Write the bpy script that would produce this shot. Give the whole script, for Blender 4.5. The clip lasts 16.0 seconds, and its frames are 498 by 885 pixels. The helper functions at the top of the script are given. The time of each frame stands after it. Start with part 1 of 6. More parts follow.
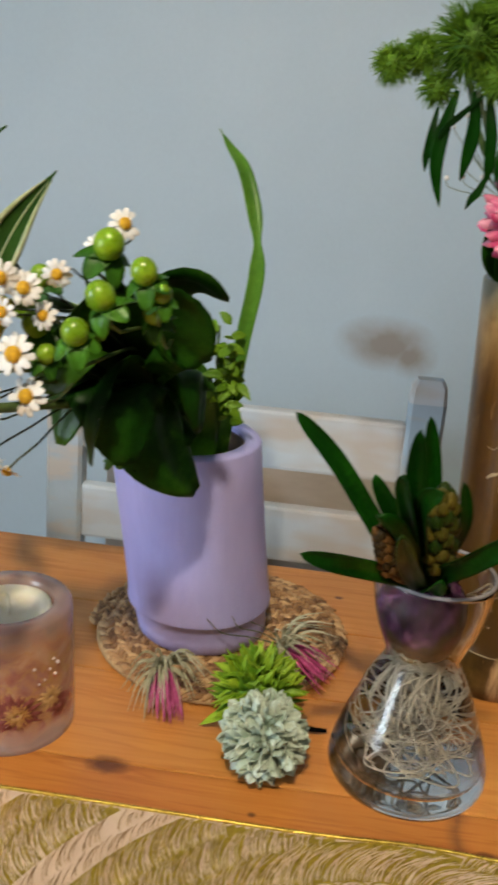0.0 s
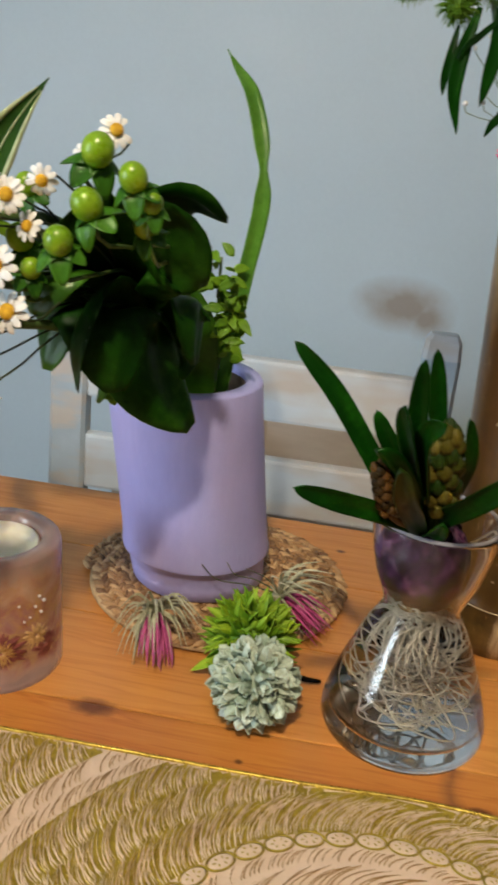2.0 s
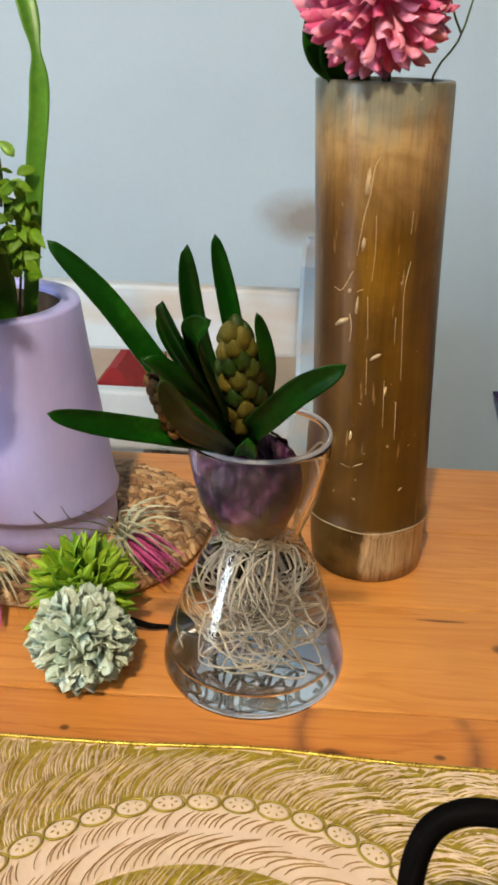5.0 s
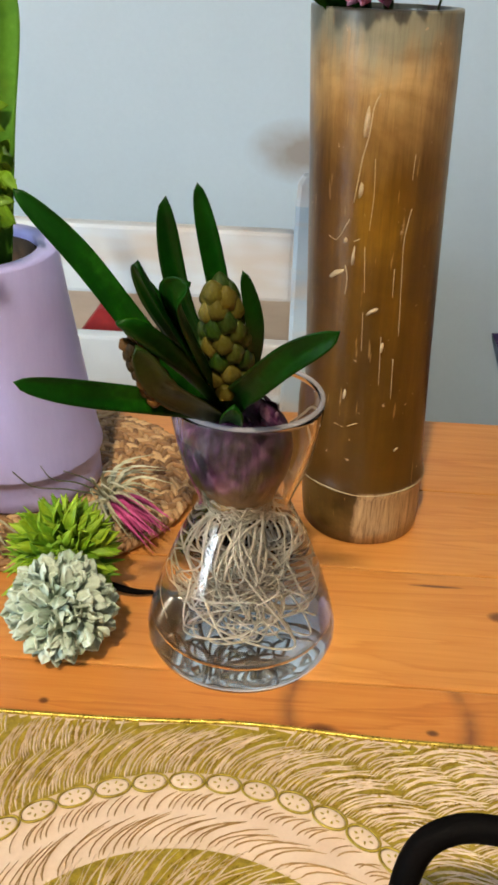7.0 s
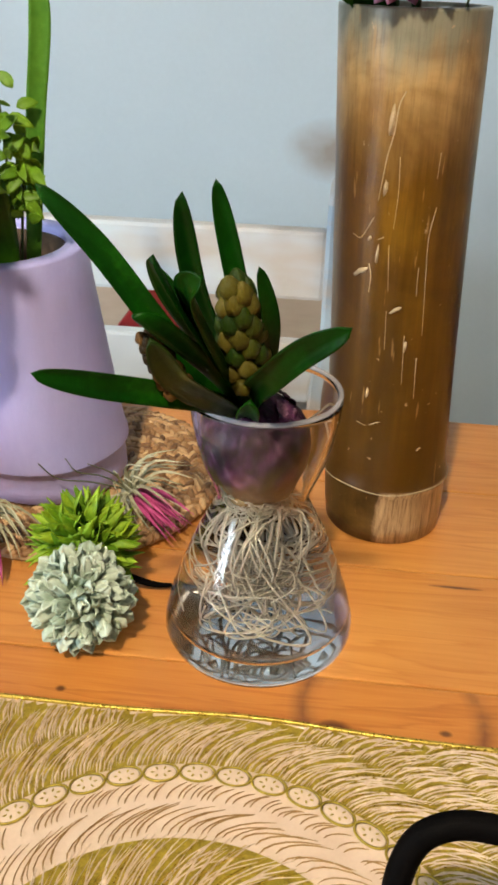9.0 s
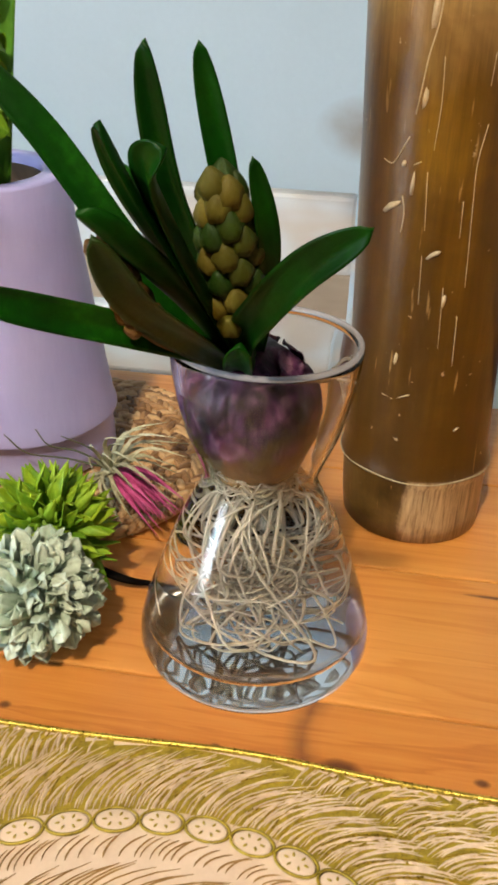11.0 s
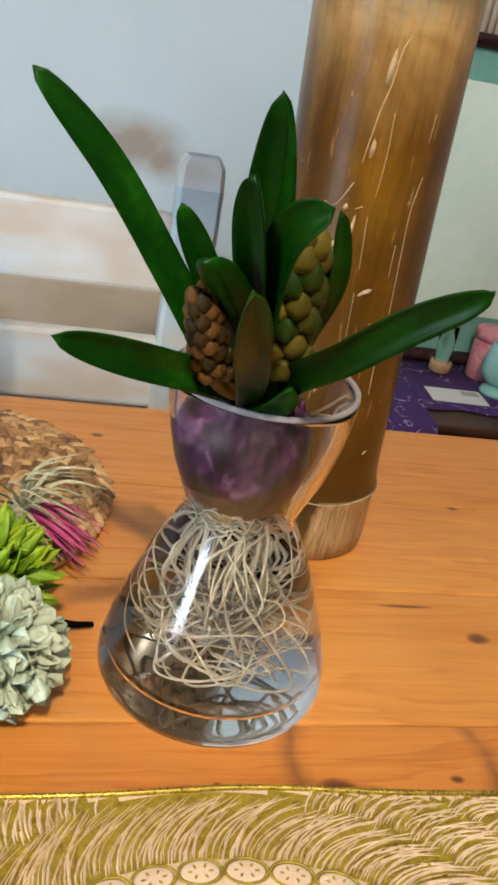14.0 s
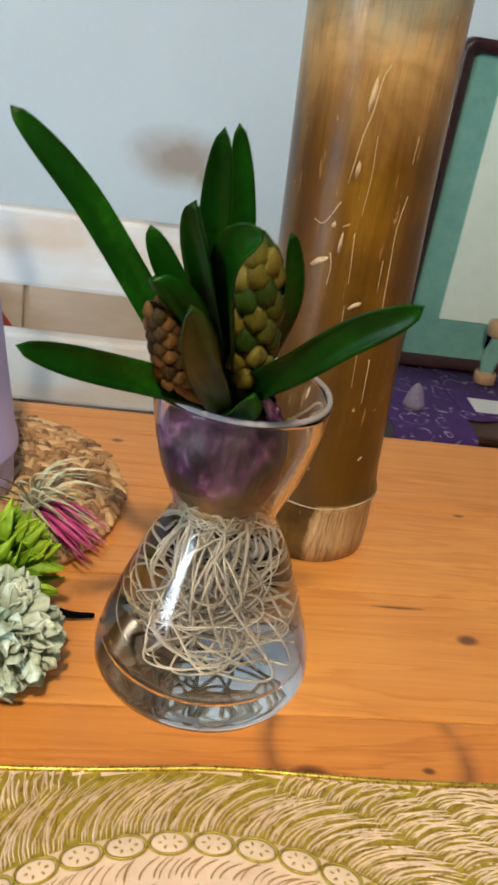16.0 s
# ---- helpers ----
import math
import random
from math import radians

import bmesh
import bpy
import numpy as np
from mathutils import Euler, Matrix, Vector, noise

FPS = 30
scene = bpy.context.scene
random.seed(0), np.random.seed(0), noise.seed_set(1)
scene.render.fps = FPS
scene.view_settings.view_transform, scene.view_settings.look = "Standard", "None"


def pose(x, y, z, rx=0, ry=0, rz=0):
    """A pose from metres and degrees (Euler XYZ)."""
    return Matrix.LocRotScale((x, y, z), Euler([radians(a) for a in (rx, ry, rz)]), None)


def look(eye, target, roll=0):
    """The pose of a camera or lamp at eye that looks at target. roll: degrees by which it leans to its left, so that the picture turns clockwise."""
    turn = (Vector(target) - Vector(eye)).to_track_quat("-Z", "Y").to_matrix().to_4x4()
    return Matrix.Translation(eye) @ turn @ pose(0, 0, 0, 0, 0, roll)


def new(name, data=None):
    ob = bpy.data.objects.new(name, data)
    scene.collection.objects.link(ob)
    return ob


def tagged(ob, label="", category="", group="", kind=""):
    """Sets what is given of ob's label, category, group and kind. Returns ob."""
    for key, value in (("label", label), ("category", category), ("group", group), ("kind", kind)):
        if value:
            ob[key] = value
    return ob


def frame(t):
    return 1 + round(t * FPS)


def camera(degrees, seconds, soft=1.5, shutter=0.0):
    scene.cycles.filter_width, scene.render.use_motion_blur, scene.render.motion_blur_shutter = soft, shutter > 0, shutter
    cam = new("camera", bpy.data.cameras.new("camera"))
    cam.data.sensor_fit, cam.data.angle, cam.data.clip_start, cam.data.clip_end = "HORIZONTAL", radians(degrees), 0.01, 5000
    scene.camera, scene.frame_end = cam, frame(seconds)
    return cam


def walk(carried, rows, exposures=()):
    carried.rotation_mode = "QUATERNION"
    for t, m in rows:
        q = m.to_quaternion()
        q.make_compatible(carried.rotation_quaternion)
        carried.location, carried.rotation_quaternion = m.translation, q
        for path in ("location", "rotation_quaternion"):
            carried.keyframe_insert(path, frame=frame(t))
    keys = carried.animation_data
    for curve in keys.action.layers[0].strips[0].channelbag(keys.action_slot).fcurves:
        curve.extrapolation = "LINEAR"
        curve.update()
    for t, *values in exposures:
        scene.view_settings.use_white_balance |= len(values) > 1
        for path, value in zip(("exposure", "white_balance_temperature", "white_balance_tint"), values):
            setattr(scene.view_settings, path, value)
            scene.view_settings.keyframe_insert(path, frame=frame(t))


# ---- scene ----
cam = camera(32.0, 16.0, soft=3.0, shutter=0.4)
PATH = [
    (0, look((0.0305, -0.0065, 1.1128), (-0.0655, 0.9336, 0.7857), 4.49)),
    (0.5, look((-0.0200, -0.0106, 1.1069), (-0.1227, 0.9216, 0.7597), 5.82)),
    (1, look((-0.0350, -0.0055, 1.0927), (-0.1439, 0.9236, 0.7393), 7.05)),
    (1.5, look((-0.0096, 0.0130, 1.0928), (-0.1224, 0.9390, 0.7325), 7.05)),
    (2, look((0.0413, 0.0096, 1.0875), (-0.0687, 0.9360, 0.7274), 5.79)),
    (2.5, look((0.0726, 0.0002, 1.0893), (-0.0276, 0.9270, 0.7272), 4.31)),
    (3, look((0.1141, 0.0153, 1.0802), (0.0125, 0.9357, 0.7027), 3.74)),
    (3.5, look((0.1208, 0.0331, 1.0854), (0.0234, 0.9475, 0.6924), 1.34)),
    (4, look((0.1147, 0.0505, 1.0701), (0.0373, 0.9656, 0.6744), 1.15)),
    (4.5, look((0.1213, 0.0516, 1.0640), (0.0609, 0.9650, 0.6614), 1.89)),
    (5, look((0.1178, 0.0719, 1.0608), (0.0561, 0.9756, 0.6370), 1.33)),
    (5.2, look((0.1152, 0.0803, 1.0567), (0.0647, 0.9818, 0.6269), 1.80)),
    (7.3, look((0.1219, 0.1009, 1.0622), (0.0673, 0.9693, 0.5693), 1.82)),
    (7.5, look((0.1240, 0.0977, 1.0609), (0.0590, 0.9686, 0.5737), 1.70)),
    (8, look((0.1215, 0.0850, 1.0746), (0.0534, 0.9524, 0.5816), 2.00)),
    (10.3, look((0.1400, 0.1378, 1.0309), (-0.0036, 1.0015, 0.5478), 1.13)),
    (10.5, look((0.1344, 0.1441, 1.0264), (-0.0102, 1.0083, 0.5445), 1.29)),
    (11, look((0.1357, 0.1643, 1.0086), (0.0042, 1.0273, 0.5207), 2.10)),
    (11.5, look((0.1155, 0.1754, 1.0097), (0.0167, 1.0409, 0.5187), 2.99)),
    (12, look((0.1073, 0.1708, 1.0187), (0.0791, 1.0428, 0.5299), 5.47)),
    (12.5, look((0.0753, 0.1596, 1.0272), (0.0966, 1.0343, 0.5430), 6.96)),
    (13, look((0.0399, 0.1600, 1.0241), (0.1313, 1.0342, 0.5472), 8.13)),
    (13.5, look((0.0287, 0.1600, 1.0190), (0.2008, 1.0278, 0.5530), 10.56)),
    (14, look((0.0231, 0.1677, 1.0094), (0.2427, 1.0334, 0.5597), 11.28)),
    (14.5, look((0.0221, 0.1770, 1.0022), (0.2667, 1.0390, 0.5581), 11.70)),
    (15, look((0.0234, 0.1796, 0.9985), (0.2664, 1.0413, 0.5530), 11.68)),
    (15.5, look((0.0219, 0.1768, 1.0001), (0.2576, 1.0395, 0.5526), 11.46)),
    (16, look((0.0504, 0.1426, 1.0222), (0.1991, 1.0231, 0.5722), 9.82)),
]
walk(cam, PATH, exposures=[(0.0, -0.16), (2.0, -0.12), (3.5, 0.22), (5.0, 0.35), (7.5, 0.41), (16.0, 0.42)])

# ---- world and lights ----
world = bpy.data.worlds.new("world")
scene.world = world
world.use_nodes = True
sky = world.node_tree.nodes.new("ShaderNodeTexSky")
sky.sky_type, sky.sun_disc = "NISHITA", False
sky.sun_elevation, sky.sun_rotation = radians(35), radians(200)
world.node_tree.links.new(sky.outputs[0], world.node_tree.nodes["Background"].inputs[0])
world.node_tree.nodes["Background"].inputs[1].default_value = 0.1


def area(name, eye, target, sx, sy, watts, colour):
    data = bpy.data.lights.new(name, "AREA")
    data.shape, data.size, data.size_y, data.energy, data.color = "RECTANGLE", sx, sy, watts, colour
    ob = new(name, data)
    ob.matrix_world = look(eye, target)
    return ob


WINDOW_WATTS, LAMP_WATTS = 27.0, 64.0
LAMP = Vector((-0.045, -0.42, 2.02))
area("window_light", (-1.70, -0.70, 1.15), (0.2, 0.5, 0.95), 0.5, 0.9, WINDOW_WATTS, (0.70, 0.86, 1.0))
bulb = bpy.data.lights.new("pendant_bulb", "POINT")
bulb.energy, bulb.shadow_soft_size, bulb.color = LAMP_WATTS, 0.035, (1.0, 0.83, 0.62)
new("pendant_bulb", bulb).location = LAMP

# ---- mesh helpers ----
ORIGIN = {}
UP = Vector((0, 0, 1))


def thing(name, at, label, category, group="", kind=""):
    ob = new(name)
    ob.location = at
    ORIGIN[ob.name] = Vector(at)
    return tagged(ob, label, category, group, kind)


def mesh_of(name, bm, material, origin, smooth=True):
    me = bpy.data.meshes.new(name)
    bmesh.ops.recalc_face_normals(bm, faces=bm.faces)
    if origin.length > 0:
        bmesh.ops.translate(bm, verts=bm.verts, vec=-origin)
    bm.to_mesh(me)
    bm.free()
    me.materials.append(material)
    if smooth:
        me.shade_smooth()
    return me


def part(name, bm, material, parent, label="", smooth=True):
    """One mesh, given in world places, under a thing or a part."""
    o = ORIGIN[parent.name]
    ob = new(name, mesh_of(name, bm, material, o, smooth))
    ob.parent = parent
    ORIGIN[ob.name] = o
    return tagged(ob, label)


def solid(name, bm, material, label, category, group="", kind="", smooth=True, at=(0, 0, 0)):
    ob = new(name, mesh_of(name, bm, material, Vector(at), smooth))
    ob.location = at
    ORIGIN[ob.name] = Vector(at)
    return tagged(ob, label, category, group, kind)


def box(bm, x0, y0, z0, x1, y1, z1, bevel=0.0, turn=None):
    made = bmesh.ops.create_cube(bm, size=1.0)["verts"]
    bmesh.ops.scale(bm, verts=made, vec=(x1 - x0, y1 - y0, z1 - z0))
    if bevel:
        edges = list({e for v in made for e in v.link_edges})
        made = bmesh.ops.bevel(bm, geom=edges, offset=bevel, segments=2, affect="EDGES", profile=0.6)["verts"]
    if turn is not None:
        bmesh.ops.transform(bm, matrix=turn, verts=made)
    bmesh.ops.translate(bm, verts=made, vec=((x0 + x1) / 2, (y0 + y1) / 2, (z0 + z1) / 2))
    return bm


def a_box(*args, **more):
    return box(bmesh.new(), *args, **more)


def rings(bm, loops, cap0=True, cap1=True, closed=False):
    """Skins a row of vertex loops given as lists of places."""
    made = [[bm.verts.new(p) for p in loop] for loop in loops]
    n = len(made[0])
    pairs = list(zip(made, made[1:])) + ([(made[-1], made[0])] if closed else [])
    for a, b in pairs:
        for i in range(n):
            j = (i + 1) % n
            bm.faces.new((a[i], a[j], b[j], b[i]))
    if not closed:
        if cap0:
            bm.faces.new(made[0][::-1])
        if cap1:
            bm.faces.new(made[-1])
    return bm


def lathe(bm, profile, at, seg=48, lean=(0.0, 0.0), squash=None, closed=False, wob=0.0, seed=0):
    """Turns (r, z) pairs round an axis through at; lean: how far the axis drifts in x and y for each metre up."""
    ax, ay, az = at
    loops = []
    for r, z in profile:
        loop = []
        for i in range(seg):
            a = 2 * math.pi * i / seg
            rr = r
            if wob:
                rr *= 1 + wob * noise.noise(Vector((math.cos(a) * 1.6, math.sin(a) * 1.6, z * 30 + seed)))
            loop.append((ax + lean[0] * z + rr * math.cos(a), ay + lean[1] * z + rr * math.sin(a), az + z))
        loops.append(loop)
    return rings(bm, loops, closed=closed)


def bezier(points, n):
    """A smooth curve through control points (Catmull-Rom)."""
    p = [Vector(q) for q in points]
    p = [p[0] * 2 - p[1]] + p + [p[-1] * 2 - p[-2]]
    out = []
    spans = len(p) - 3
    for k in range(n):
        s = k / (n - 1) * spans
        i = min(int(s), spans - 1)
        t = s - i
        a, b, c, d = p[i:i + 4]
        out.append(0.5 * ((2 * b) + (c - a) * t + (2 * a - 5 * b + 4 * c - d) * t * t + (3 * b - a - 3 * c + d) * t ** 3))
    return out


def frames_along(pts, normal=None):
    """Tangent, side and normal at each point, turning as little as it can."""
    n = Vector(normal) if normal is not None else Vector((0.3, -1, 0.4))
    out = []
    for i, p in enumerate(pts):
        t = (pts[min(i + 1, len(pts) - 1)] - pts[max(i - 1, 0)]).normalized()
        n = (n - t * n.dot(t))
        if n.length < 1e-6:
            n = t.orthogonal()
        n.normalize()
        out.append((t, t.cross(n).normalized(), n.copy()))
    return out


def tube(bm, points, r0, r1=None, n=None, seg=6, smooth=True):
    r1 = r0 if r1 is None else r1
    pts = bezier(points, n or max(4, 4 * len(points))) if smooth else [Vector(p) for p in points]
    loops = []
    for k, (p, (t, s, m)) in enumerate(zip(pts, frames_along(pts))):
        r = r0 + (r1 - r0) * k / (len(pts) - 1)
        loops.append([p + (s * math.cos(a) + m * math.sin(a)) * r for a in (2 * math.pi * i / seg for i in range(seg))])
    return rings(bm, loops)


def strap(k, sharp=0.55, base=0.6):
    """Width of a strap leaf from foot (0) to tip (1)."""
    return (base + (1 - base) * math.sin(min(k / 0.45, 1) * math.pi / 2)) * (1 if k < sharp else math.sqrt(max(0.0, 1 - ((k - sharp) / (1 - sharp)) ** 2.2)))


def oval(k):
    return math.sin(math.pi * min(1, k ** 0.8 * 0.97 + 0.03)) ** 0.8


def blade(bm, points, width, normal=(0, -1, 0.3), shape=strap, fold=0.25, thick=0.0006, n=16, across=6, twist=0.0, ruffle=0.0, seed=0.0):
    """A leaf or petal with two sides: width in metres, fold: how deep its channel is."""
    pts = bezier(points, n)
    loops = []
    for k, (p, (t, s, m)) in enumerate(zip(pts, frames_along(pts, normal))):
        u = k / (n - 1)
        w = max(width * shape(u) / 2, width * 0.012)
        q = Matrix.Rotation(twist * u, 3, t)
        s, m = q @ s, q @ m
        top, low = [], []
        for j in range(across + 1):
            v = 2 * j / across - 1
            lift = fold * w * (v * v) + ruffle * w * math.sin(9 * u + 5 * v + seed)
            th = thick * (1 - 0.75 * v * v)
            c = p + s * (v * w) + m * lift
            top.append(c + m * th)
            low.append(c - m * th)
        loops.append(top + low[::-1])
    return rings(bm, loops)


def ball(bm, at, r, squash=(1, 1, 1), u=12, v=8, turn=None, bump=0.0, seed=0.0):
    made = bmesh.ops.create_uvsphere(bm, u_segments=u, v_segments=v, radius=1.0)["verts"]
    for w in made:
        if bump:
            w.co *= 1 + bump * noise.noise(w.co * 1.7 + Vector((seed, 0, 0)))
        w.co = Vector((w.co.x * squash[0], w.co.y * squash[1], w.co.z * squash[2])) * r
    if turn is not None:
        bmesh.ops.transform(bm, matrix=turn, verts=made)
    bmesh.ops.translate(bm, verts=made, vec=Vector(at))
    return bm


def aimed(direction):
    return Vector(direction).to_track_quat("Z", "Y").to_matrix().to_4x4()


# ---- materials ----
def nodes_of(name):
    m = bpy.data.materials.new(name)
    m.use_nodes = True
    t = m.node_tree
    return m, t, t.nodes["Principled BSDF"]


def add(t, kind, **values):
    n = t.nodes.new(kind)
    for key, value in values.items():
        n.inputs[key.replace("_", " ")].default_value = value
    return n


def mapped(t, scale=(1, 1, 1), source="Object", rotation=(0, 0, 0)):
    c = t.nodes.new("ShaderNodeTexCoord")
    m = t.nodes.new("ShaderNodeMapping")
    m.inputs["Scale"].default_value = scale
    m.inputs["Rotation"].default_value = rotation
    t.links.new(c.outputs[source], m.inputs["Vector"])
    return m.outputs[0]


def ramp(t, fac, stops):
    r = t.nodes.new("ShaderNodeValToRGB")
    while len(r.color_ramp.elements) < len(stops):
        r.color_ramp.elements.new(0.5)
    for e, (pos, colour) in zip(r.color_ramp.elements, stops):
        e.position = pos
        e.color = (*colour, 1) if not isinstance(colour, (int, float)) else (colour, colour, colour, 1)
    t.links.new(fac, r.inputs[0])
    return r.outputs[0]


def noise_tex(t, vector, scale, detail=4, rough=0.55, distortion=0.0):
    n = add(t, "ShaderNodeTexNoise", Scale=scale, Detail=detail, Roughness=rough, Distortion=distortion)
    t.links.new(vector, n.inputs["Vector"])
    return n.outputs["Fac"]


def blend(t, fac, a, b, how="MIX"):
    m = t.nodes.new("ShaderNodeMix")
    m.data_type, m.blend_type = "RGBA", how
    for socket, value in ((m.inputs[0], fac), (m.inputs[6], a), (m.inputs[7], b)):
        if isinstance(value, (int, float)):
            socket.default_value = value
        elif isinstance(value, tuple):
            socket.default_value = (*value, 1)
        else:
            t.links.new(value, socket)
    return m.outputs[2]


def calc(t, how, a, b=0.0, c=None):
    m = t.nodes.new("ShaderNodeMath")
    m.operation = how
    for socket, value in zip(m.inputs, (a, b, c)):
        if value is None:
            continue
        if isinstance(value, (int, float)):
            socket.default_value = value
        else:
            t.links.new(value, socket)
    return m.outputs[0]


def bumped(t, bsdf, height, strength=0.3, distance=0.001):
    b = add(t, "ShaderNodeBump", Strength=strength, Distance=distance)
    t.links.new(height, b.inputs["Height"])
    t.links.new(b.outputs[0], bsdf.inputs["Normal"])


def plain(name, dark, light, scale=60.0, rough=0.5, metal=0.0, bump=0.2, stretch=(1, 1, 1), fine=4.0, vary=0.0, sss=0.0, spec=0.5, coat=0.0, thin=0.0):
    """A surface with variation at two scales between two colours; vary: how far whole pieces differ."""
    m, t, b = nodes_of(name)
    v = mapped(t, stretch)
    big, small = noise_tex(t, v, scale, 3), noise_tex(t, v, scale * fine, 5, 0.65)
    mix = calc(t, "ADD", calc(t, "MULTIPLY", big, 0.65), calc(t, "MULTIPLY", small, 0.35))
    if vary:
        info = t.nodes.new("ShaderNodeObjectInfo")
        mix = calc(t, "ADD", mix, calc(t, "MULTIPLY", calc(t, "SUBTRACT", info.outputs["Random"], 0.5), vary))
    colour = ramp(t, mix, [(0.32, dark), (0.68, light)])
    t.links.new(colour, b.inputs["Base Color"])
    b.inputs["Roughness"].default_value, b.inputs["Metallic"].default_value = rough, metal
    b.inputs["Specular IOR Level"].default_value = spec
    b.inputs["Coat Weight"].default_value = coat
    b.inputs["Coat Roughness"].default_value = 0.15
    if sss:
        b.inputs["Subsurface Weight"].default_value = sss
        b.inputs["Subsurface Radius"].default_value = (0.004, 0.003, 0.001)
    rr = ramp(t, small, [(0.3, max(rough - 0.1, 0.02)), (0.7, min(rough + 0.12, 1))])
    t.links.new(rr, b.inputs["Roughness"])
    if bump:
        bumped(t, b, small, bump, 0.0006)
    if thin:
        tr = t.nodes.new("ShaderNodeBsdfTranslucent")
        t.links.new(colour, tr.inputs[0])
        mx = t.nodes.new("ShaderNodeMixShader")
        mx.inputs[0].default_value = thin
        t.links.new(b.outputs[0], mx.inputs[1])
        t.links.new(tr.outputs[0], mx.inputs[2])
        t.links.new(mx.outputs[0], t.nodes["Material Output"].inputs[0])
    return m


def spots(t, position, places):
    """Soft round marks at (x, y, radius across, radius along) on a level or upright face; the mask of all of them."""
    total = None
    for x, y, rx, ry in places:
        s = t.nodes.new("ShaderNodeVectorMath")
        s.operation = "SUBTRACT"
        s.inputs[1].default_value = (x, y, 0)
        t.links.new(position, s.inputs[0])
        q = t.nodes.new("ShaderNodeVectorMath")
        q.operation = "MULTIPLY"
        q.inputs[1].default_value = (1 / rx, 1 / ry, 0)
        t.links.new(s.outputs[0], q.inputs[0])
        l = t.nodes.new("ShaderNodeVectorMath")
        l.operation = "LENGTH"
        t.links.new(q.outputs[0], l.inputs[0])
        one = calc(t, "SUBTRACT", 1.0, l.outputs["Value"])
        one = calc(t, "MAXIMUM", one, 0.0)
        total = one if total is None else calc(t, "MAXIMUM", total, one)
    return total


def pine(name, lightest, mid, dark, knots=(), ring=None):
    """Oiled pine boards, grain along x, with their knots and a dark ring left by a pot."""
    m, t, b = nodes_of(name)
    geo = t.nodes.new("ShaderNodeNewGeometry")
    info = t.nodes.new("ShaderNodeObjectInfo")
    shift = t.nodes.new("ShaderNodeVectorMath")
    shift.operation = "ADD"
    off = t.nodes.new("ShaderNodeCombineXYZ")
    t.links.new(calc(t, "MULTIPLY", info.outputs["Random"], 7.0), off.inputs[0])
    t.links.new(calc(t, "MULTIPLY", info.outputs["Random"], 3.0), off.inputs[2])
    t.links.new(geo.outputs["Position"], shift.inputs[0])
    t.links.new(off.outputs[0], shift.inputs[1])
    mp = t.nodes.new("ShaderNodeMapping")
    mp.inputs["Scale"].default_value = (2.2, 26, 26)
    t.links.new(shift.outputs[0], mp.inputs["Vector"])
    warp = noise_tex(t, mp.outputs[0], 1.3, 4, 0.6, 0.6)
    mp2 = t.nodes.new("ShaderNodeMapping")
    mp2.inputs["Scale"].default_value = (7, 240, 240)
    t.links.new(shift.outputs[0], mp2.inputs["Vector"])
    fibre = noise_tex(t, mp2.outputs[0], 1.5, 5, 0.7)
    lines = calc(t, "FRACT", calc(t, "MULTIPLY", warp, 7.0))
    lines = ramp(t, lines, [(0.0, 0.55), (0.15, 0.25), (0.75, 0.42), (1.0, 0.62)])
    mixv = calc(t, "ADD", calc(t, "MULTIPLY", lines, 0.5), calc(t, "ADD", calc(t, "MULTIPLY", fibre, 0.4), calc(t, "MULTIPLY", calc(t, "SUBTRACT", info.outputs["Random"], 0.5), 0.24)))
    colour = ramp(t, mixv, [(0.2, lightest), (0.45, mid), (0.72, dark)])
    broad = noise_tex(t, shift.outputs[0], 9, 2)
    colour = blend(t, ramp(t, broad, [(0.4, 0.0), (0.75, 0.35)]), colour, dark)
    if knots:
        wob = noise_tex(t, geo.outputs["Position"], 160, 3)
        mask = spots(t, geo.outputs["Position"], knots)
        mask = calc(t, "ADD", mask, calc(t, "MULTIPLY", calc(t, "SUBTRACT", wob, 0.5), 0.35))
        colour = blend(t, ramp(t, mask, [(0.22, 0.0), (0.45, 0.55), (0.7, 0.9)]), colour, (0.09, 0.026, 0.008))
    if ring:
        x, y, r = ring
        d = t.nodes.new("ShaderNodeVectorMath")
        d.operation = "DISTANCE"
        flat = t.nodes.new("ShaderNodeVectorMath")
        flat.operation = "MULTIPLY"
        flat.inputs[1].default_value = (1, 0.9, 0)
        t.links.new(geo.outputs["Position"], flat.inputs[0])
        t.links.new(flat.outputs[0], d.inputs[0])
        d.inputs[1].default_value = (x, y * 0.9, 0)
        band = calc(t, "ABSOLUTE", calc(t, "SUBTRACT", d.outputs["Value"], r))
        worn = noise_tex(t, geo.outputs["Position"], 45, 3)
        band = calc(t, "MULTIPLY", ramp(t, band, [(0.0022, 0.8), (0.0050, 0.0)]), ramp(t, worn, [(0.32, 0.35), (0.52, 1.0)]))
        split = t.nodes.new("ShaderNodeSeparateXYZ")
        t.links.new(geo.outputs["Position"], split.inputs[0])
        band = calc(t, "MULTIPLY", band, calc(t, "LESS_THAN", split.outputs[1], 0.4195))
        colour = blend(t, band, colour, (0.12, 0.042, 0.017))
    t.links.new(colour, b.inputs["Base Color"])
    t.links.new(ramp(t, fibre, [(0.3, 0.33), (0.7, 0.5)]), b.inputs["Roughness"])
    bumped(t, b, calc(t, "ADD", fibre, calc(t, "MULTIPLY", lines, 0.6)), 0.18, 0.0006)
    return m


